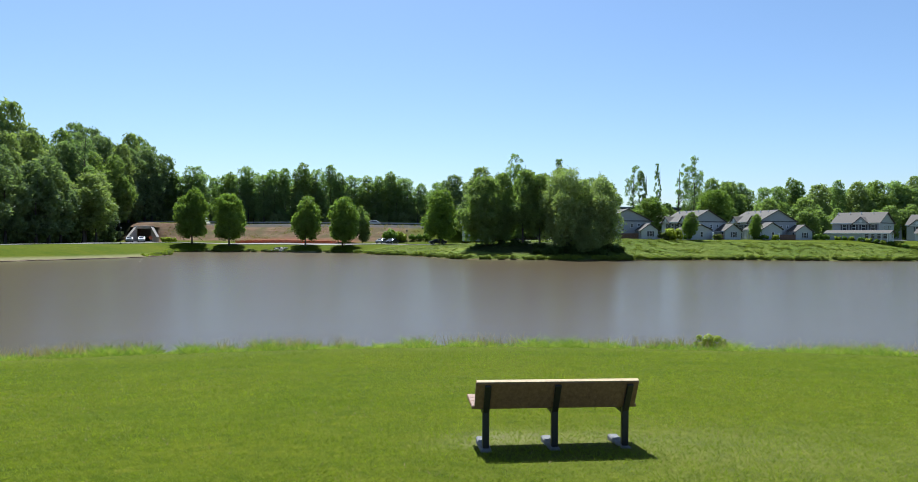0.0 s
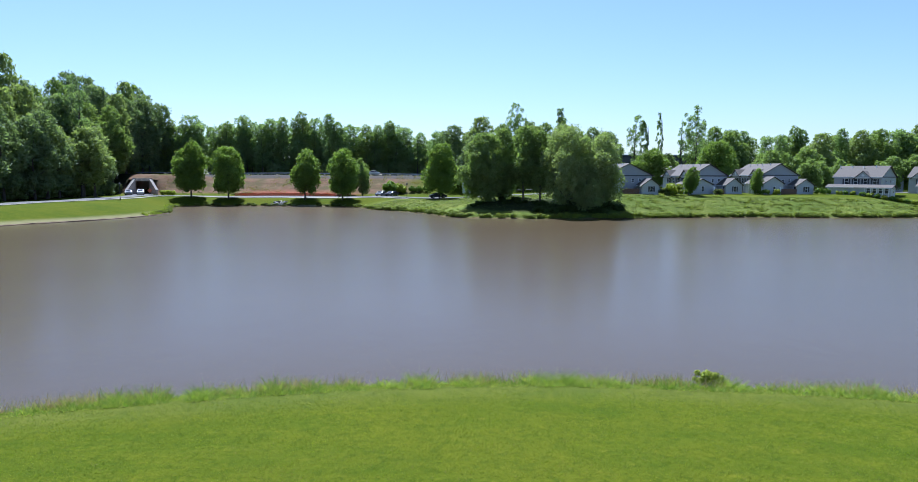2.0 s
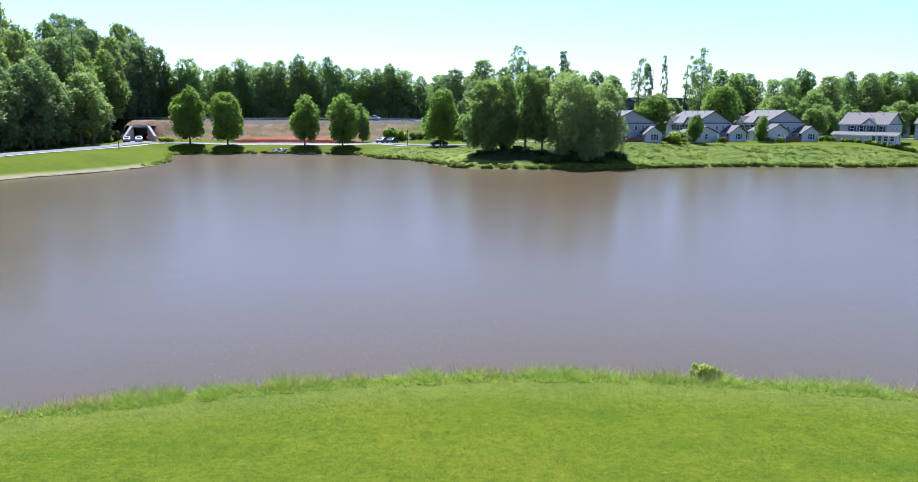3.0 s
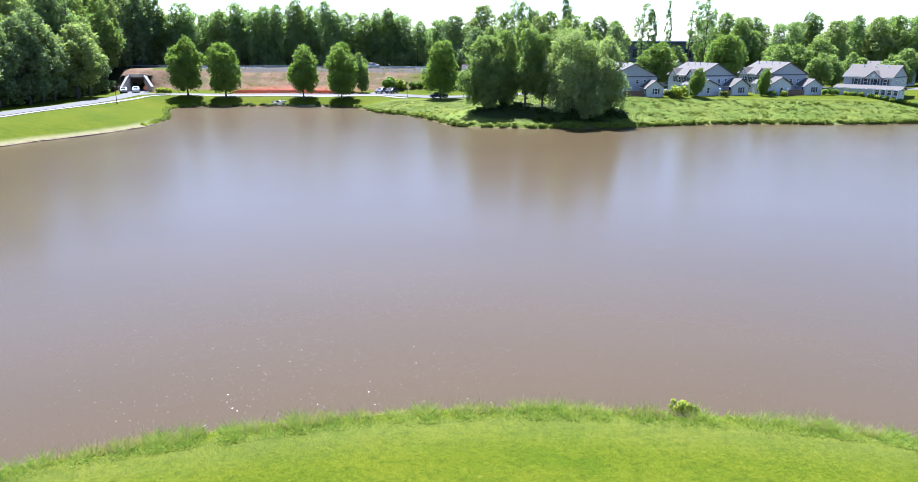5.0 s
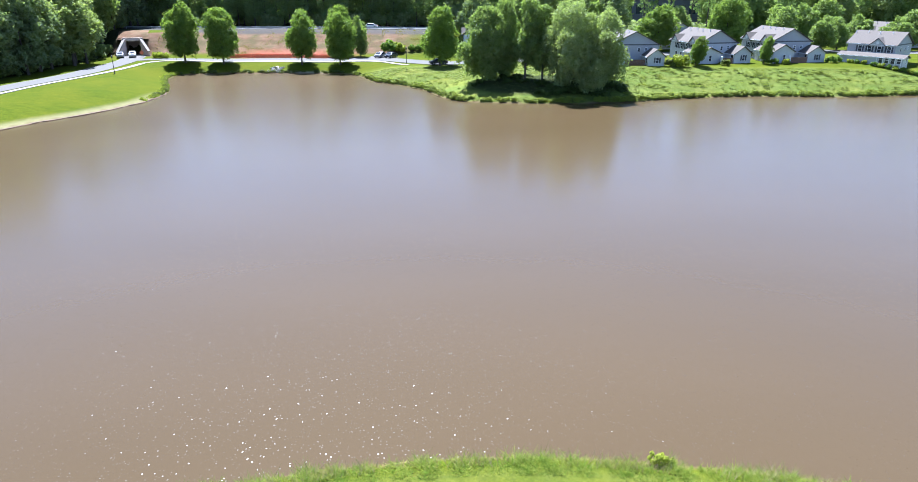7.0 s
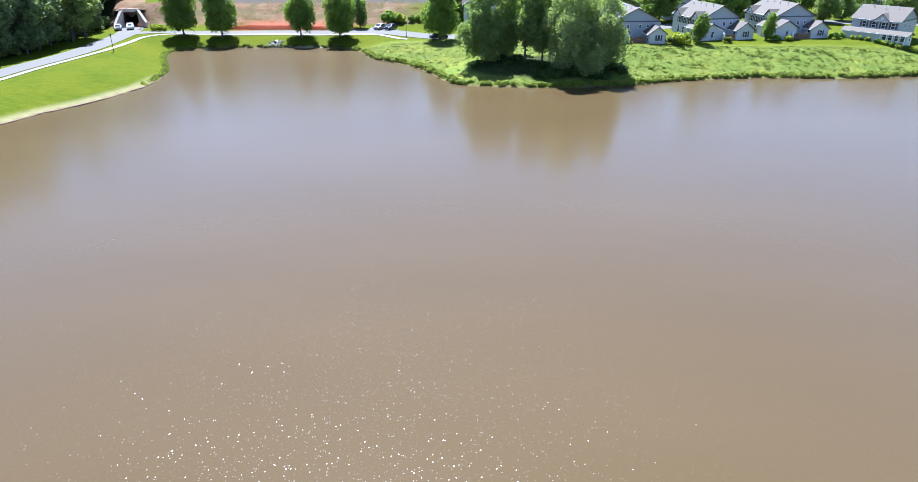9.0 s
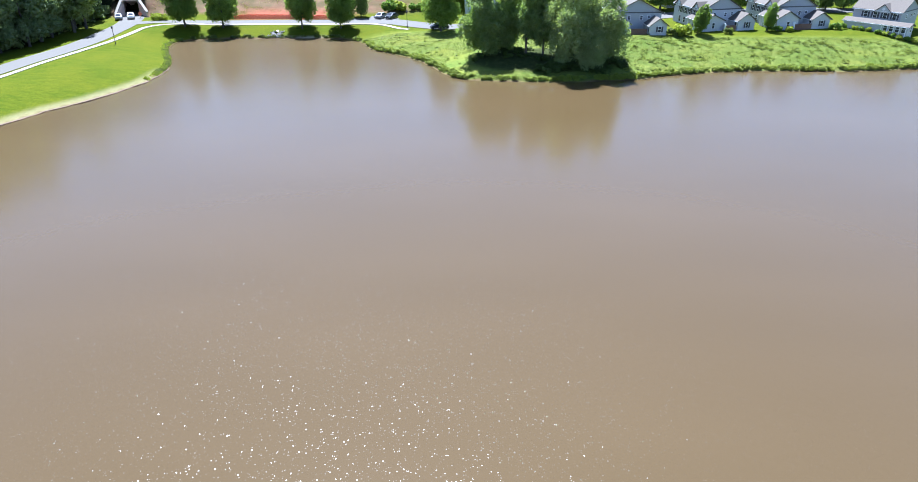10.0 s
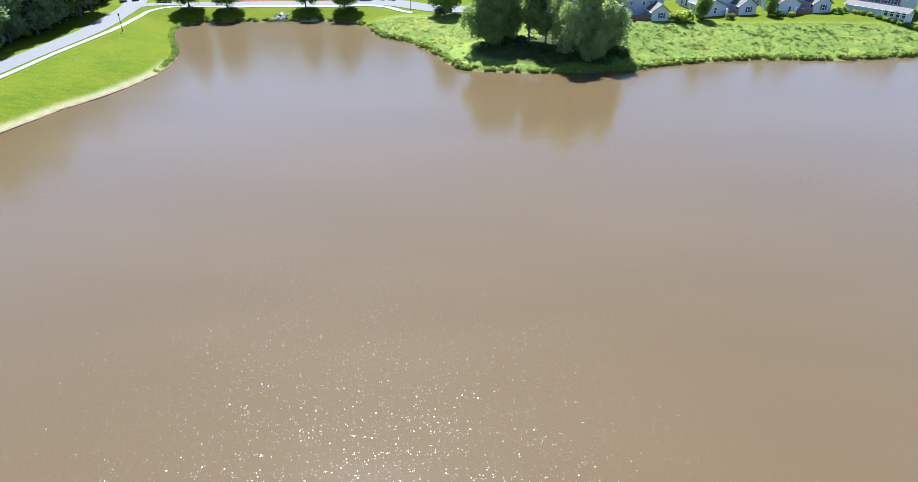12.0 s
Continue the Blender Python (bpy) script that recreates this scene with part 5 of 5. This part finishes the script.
def far_hall():
    t = thing("warehouse", Matrix.Translation((62, 300, 7)), "long low warehouse with a white roof far behind the trees", "building")
    part("wall", box((-16, 0, -3), (22, 40, 7.2)), M["siding"], t)
    part("roof", box((-16.4, -0.5, 7.2), (22.4, 40.4, 7.9)), M["trim"], t, "white flat roof")
    for k in range(7):
        part("roof_unit", box((-13 + 5 * k, 6, 7.9), (-11 + 5 * k, 8, 8.9)), M["steel"], t)


far_hall()


# ---- vehicles ----
def car(x, y, turn, paint, label, lift=0.075):
    t = thing("car", Matrix.Translation((x, y, gz(x, y) + lift)) @ Matrix.Rotation(radians(turn), 4, "Z"), label, "car", "parked cars")
    side = [(-2.2, 0.30), (-2.25, 0.62), (-2.1, 0.86), (-1.45, 0.94), (-0.75, 1.40), (0.85, 1.44), (1.75, 0.96), (2.15, 0.90), (2.25, 0.60), (2.2, 0.30)]
    verts, faces = [], []
    for s, (yy, shrink) in enumerate(((-0.88, 0), (-0.82, 1), (0.82, 1), (0.88, 0))):
        for px, pz in side:
            inset = 0.14 if pz > 1.2 else 0.0
            verts.append((px, math.copysign(abs(yy) - inset, yy) if shrink == 0 else math.copysign(abs(yy) - 0.06 - inset, yy), pz + (0.03 if shrink and pz > 0.5 else 0)))
    n = len(side)
    for s in range(3):
        for k in range(n):
            faces.append((s * n + k, s * n + (k + 1) % n, (s + 1) * n + (k + 1) % n, (s + 1) * n + k))
    faces += [tuple(range(n))[::-1], tuple(range(3 * n, 4 * n))]
    part("body", mesh_of("body", verts, faces, paint), None, t)
    for s in (-1, 1):
        part("side_window", mesh_of("side_window", [(-1.2, s * 0.885, 0.98), (-0.72, s * 0.775, 1.34), (0.8, s * 0.775, 1.38), (1.4, s * 0.885, 1.0)], [(0, 1, 2, 3) if s > 0 else (3, 2, 1, 0)], M["glass"]), None, t)
    for xa, za, xb, zb in ((-1.42, 0.99, -0.80, 1.43), (1.70, 1.02, 0.90, 1.475)):
        part("windscreen", mesh_of("windscreen", [(xa - 0.02 * math.copysign(1, -xa), -0.66, za), (xa, 0.66, za), (xb, 0.58, zb), (xb, -0.58, zb)], [(0, 1, 2, 3)], M["glass"]), None, t)
    for wx in (-1.4, 1.4):
        for s in (-1, 1):
            wheel = part("wheel", rod((wx, s * 0.68, 0.32), (wx, s * 0.90, 0.32), 0.32, 0.32, 14), M["tyre"], t)
            part("rim", rod((wx, s * 0.895, 0.32), (wx, s * 0.915, 0.32), 0.2, 0.18, 10), M["steel"], wheel)
    for s in (-1, 1):
        part("headlight", box((-2.27, s * 0.62 - 0.16, 0.62), (-2.18, s * 0.62 + 0.16, 0.78), 0.01), M["trim"], t)
        part("tail_light", box((2.18, s * 0.66 - 0.13, 0.66), (2.27, s * 0.66 + 0.13, 0.82), 0.01), M["orange"], t)


car(-92.4, 185.0, 114, PAINT["silver"], "silver car parked near the underpass")
car(-89.7, 186.4, 114, PAINT["white"], "white car stopped before the underpass")
car(-21.8, 186.4, 70, PAINT["silver"], "silver car parked by the road")
car(-18.8, 186.0, 65, PAINT["dark"], "dark grey car parked by the road")
car(-5.4, 169.6, 15, PAINT["dark"], "dark blue car parked under the shade tree")
car(-28.0, 216.4, 0, PAINT["white"], "white car on the highway", 0.12)


# ---- street furniture and works ----
def lamp_post(x, y, h, label):
    t = thing("street_lamp", Matrix.Translation((x, y, gz(x, y))), label, "street lamp", "street lamps")
    part("base", rod((0, 0, -0.1), (0, 0, 0.35), 0.14, 0.11, 10), M["dark_metal"], t)
    part("pole", rod((0, 0, 0.35), (0, 0, h - 0.5), 0.075, 0.055, 8), M["dark_metal"], t)
    part("lantern", rod((0, 0, h - 0.5), (0, 0, h - 0.05), 0.14, 0.20, 8), M["dark_metal"], t)
    part("cap", rod((0, 0, h - 0.05), (0, 0, h + 0.12), 0.22, 0.05, 8), M["dark_metal"], t)


lamp_post(-78.0, 152.2, 3.9, "black lamp post beside the footpath")
lamp_post(-13.6, 172.6, 3.9, "black lamp post beside the road")


def road_sign(x, y):
    t = thing("road_works_sign", Matrix.Translation((x, y, gz(x, y) + 0.07)), "orange diamond road works sign on a stand", "sign")
    part("panel", box((-0.46, -0.012, -0.46), (0.46, 0.012, 0.46), 0.0, Matrix.Translation((0, 0, 1.15)) @ Matrix.Rotation(radians(45), 4, "Y")), M["orange"], t)
    part("mast", rod((0, 0.03, 0.1), (0, 0.03, 1.6), 0.025, 0.025, 6), M["dark_metal"], t)
    for a in (45, 135, 225, 315):
        part("foot", rod((0, 0.03, 0.35), (0.5 * math.cos(radians(a)), 0.03 + 0.5 * math.sin(radians(a)), 0.0), 0.02, 0.02, 6), M["dark_metal"], t)


road_sign(-87.0, 186.2)


def barrier_fence(line, label):
    """Orange plastic net on thin posts, sagging between them."""
    t = thing("safety_fence", Matrix(), label, "fence", "orange safety fences")
    for a, b in zip(line, line[1:]):
        a, b = Vector(a), Vector(b)
        n = max(1, round((b - a).length / 2.4))
        for k in range(n):
            p, q = a.lerp(b, k / n), a.lerp(b, (k + 1) / n)
            zp, zq = gz(*p), gz(*q)
            part("post", rod((p.x, p.y, zp - 0.2), (p.x, p.y, zp + 0.9), 0.03, 0.03, 5), M["orange"], t)
            bm = bmesh.new()
            for r in range(7):
                s = 0.06 + 0.115 * r
                mid = (p + q) / 2
                zm = (zp + zq) / 2 + s - 0.10 * r / 6
                for (u, zu), (w, zw) in (((p, zp + s), (mid, zm)), ((mid, zm), (q, zq + s))):
                    vs = [bm.verts.new((u.x, u.y + o, zu + dz)) for o in (-0.012, 0.012) for dz in (-0.045, 0.045)] + [bm.verts.new((w.x, w.y + o, zw + dz)) for o in (-0.012, 0.012) for dz in (-0.045, 0.045)]
                    for f in ((0, 1, 5, 4), (2, 6, 7, 3), (1, 3, 7, 5), (0, 4, 6, 2)):
                        bm.faces.new([vs[i] for i in f])
            for s in range(5):
                o = p.lerp(q, (s + 0.5) / 5)
                zo = zp + (zq - zp) * (s + 0.5) / 5
                add_box(bm, (o.x - 0.03, o.y - 0.01, zo + 0.08), (o.x + 0.03, o.y + 0.01, zo + 0.72))
            part("net", bm, M["orange"], t)


barrier_fence([(-63, 185.9), (-57, 185.6), (-50, 185.2), (-43, 185.0), (-36, 185.2)], "orange plastic safety fence along the clay bank")
barrier_fence([(-62, 187.6), (-58, 188.8), (-51, 188.0), (-45, 188.2), (-35, 187.6)], "orange plastic safety fence on the clay bank")


def outlet(x, y):
    z = 0.7
    t = thing("drain_outlet", Matrix.Translation((x, y, z)), "concrete drain pipe mouth in the bank", "drain")
    ring, n = [], 16
    bm = bmesh.new()
    for k in range(n):
        a = 2 * math.pi * k / n
        for r, yy in ((0.66, -0.25), (0.56, -0.25), (0.56, 2.4), (0.66, 2.4)):
            ring.append(bm.verts.new((r * math.cos(a), yy, r * math.sin(a))))
    for k in range(n):
        for j in range(4):
            bm.faces.new([ring[4 * k + j], ring[4 * k + (j + 1) % 4], ring[4 * ((k + 1) % n) + (j + 1) % 4], ring[4 * ((k + 1) % n) + j]])
    part("pipe", bm, M["concrete"], t)
    part("back", box((-0.6, 2.2, -0.6), (0.6, 2.3, 0.6)), M["dark_metal"], t)
    rr = random.Random(3)
    rocks = []
    for k in range(4):
        bm = bmesh.new()
        bmesh.ops.create_icosphere(bm, subdivisions=1, radius=0.34)
        for v in bm.verts:
            v.co *= rr.uniform(0.65, 1.15)
            v.co.z *= 0.7
        me = bpy.data.meshes.new("stone")
        bm.to_mesh(me)
        bm.free()
        me.materials.append(M["rock"])
        rocks.append(me)
    bed = thing("riprap", Matrix.Translation((x, y, 0)), "bed of pale broken stones below the drain", "stones")
    for k in range(120):
        px, py = rr.gauss(0, 0.75), rr.uniform(-2.4, 1.0)
        if abs(px) < 0.7 and py > -0.5:
            continue
        ob = part("stone", rocks[k % 4], None, bed)
        ob.matrix_local = Matrix.Translation((px, py, gz(x + px, y + py) + 0.12)) @ Euler((rr.uniform(0, 6), rr.uniform(0, 6), rr.uniform(0, 6))).to_matrix().to_4x4() @ Matrix.Scale(rr.uniform(0.35, 0.95), 4)


outlet(-46.9, 172.6)


# ---- eroded lip of soil along the mown shore ----
def shore_lip():
    seg = LINE[:32]
    rr = random.Random(21)
    verts, faces = [], []
    for i, (x, y) in enumerate(seg):
        a, b = seg[max(i - 1, 0)], seg[min(i + 1, len(seg) - 1)]
        n = Vector((-(b - a)[1], (b - a)[0])).normalized() * (-SIDE)
        j = rr.uniform(-0.12, 0.12)
        h = 0.15 + rr.uniform(-0.05, 0.05)
        for off, z in ((-0.25 + j, -0.3), (-0.12 + j, h - 0.03), (0.05 + j, h), (0.9, 0.12)):
            verts.append((x + n.x * off, y + n.y * off, z))
    for i in range(len(seg) - 1):
        for k in range(3):
            faces.append((4 * i + k, 4 * i + k + 1, 4 * i + k + 5, 4 * i + k + 4))
    tagged(new("shore_edge", mesh_of("shore_edge", verts, faces, M["soil"])), "low dark eroded soil lip along the mown shore", "bank", kind="structure")


shore_lip()
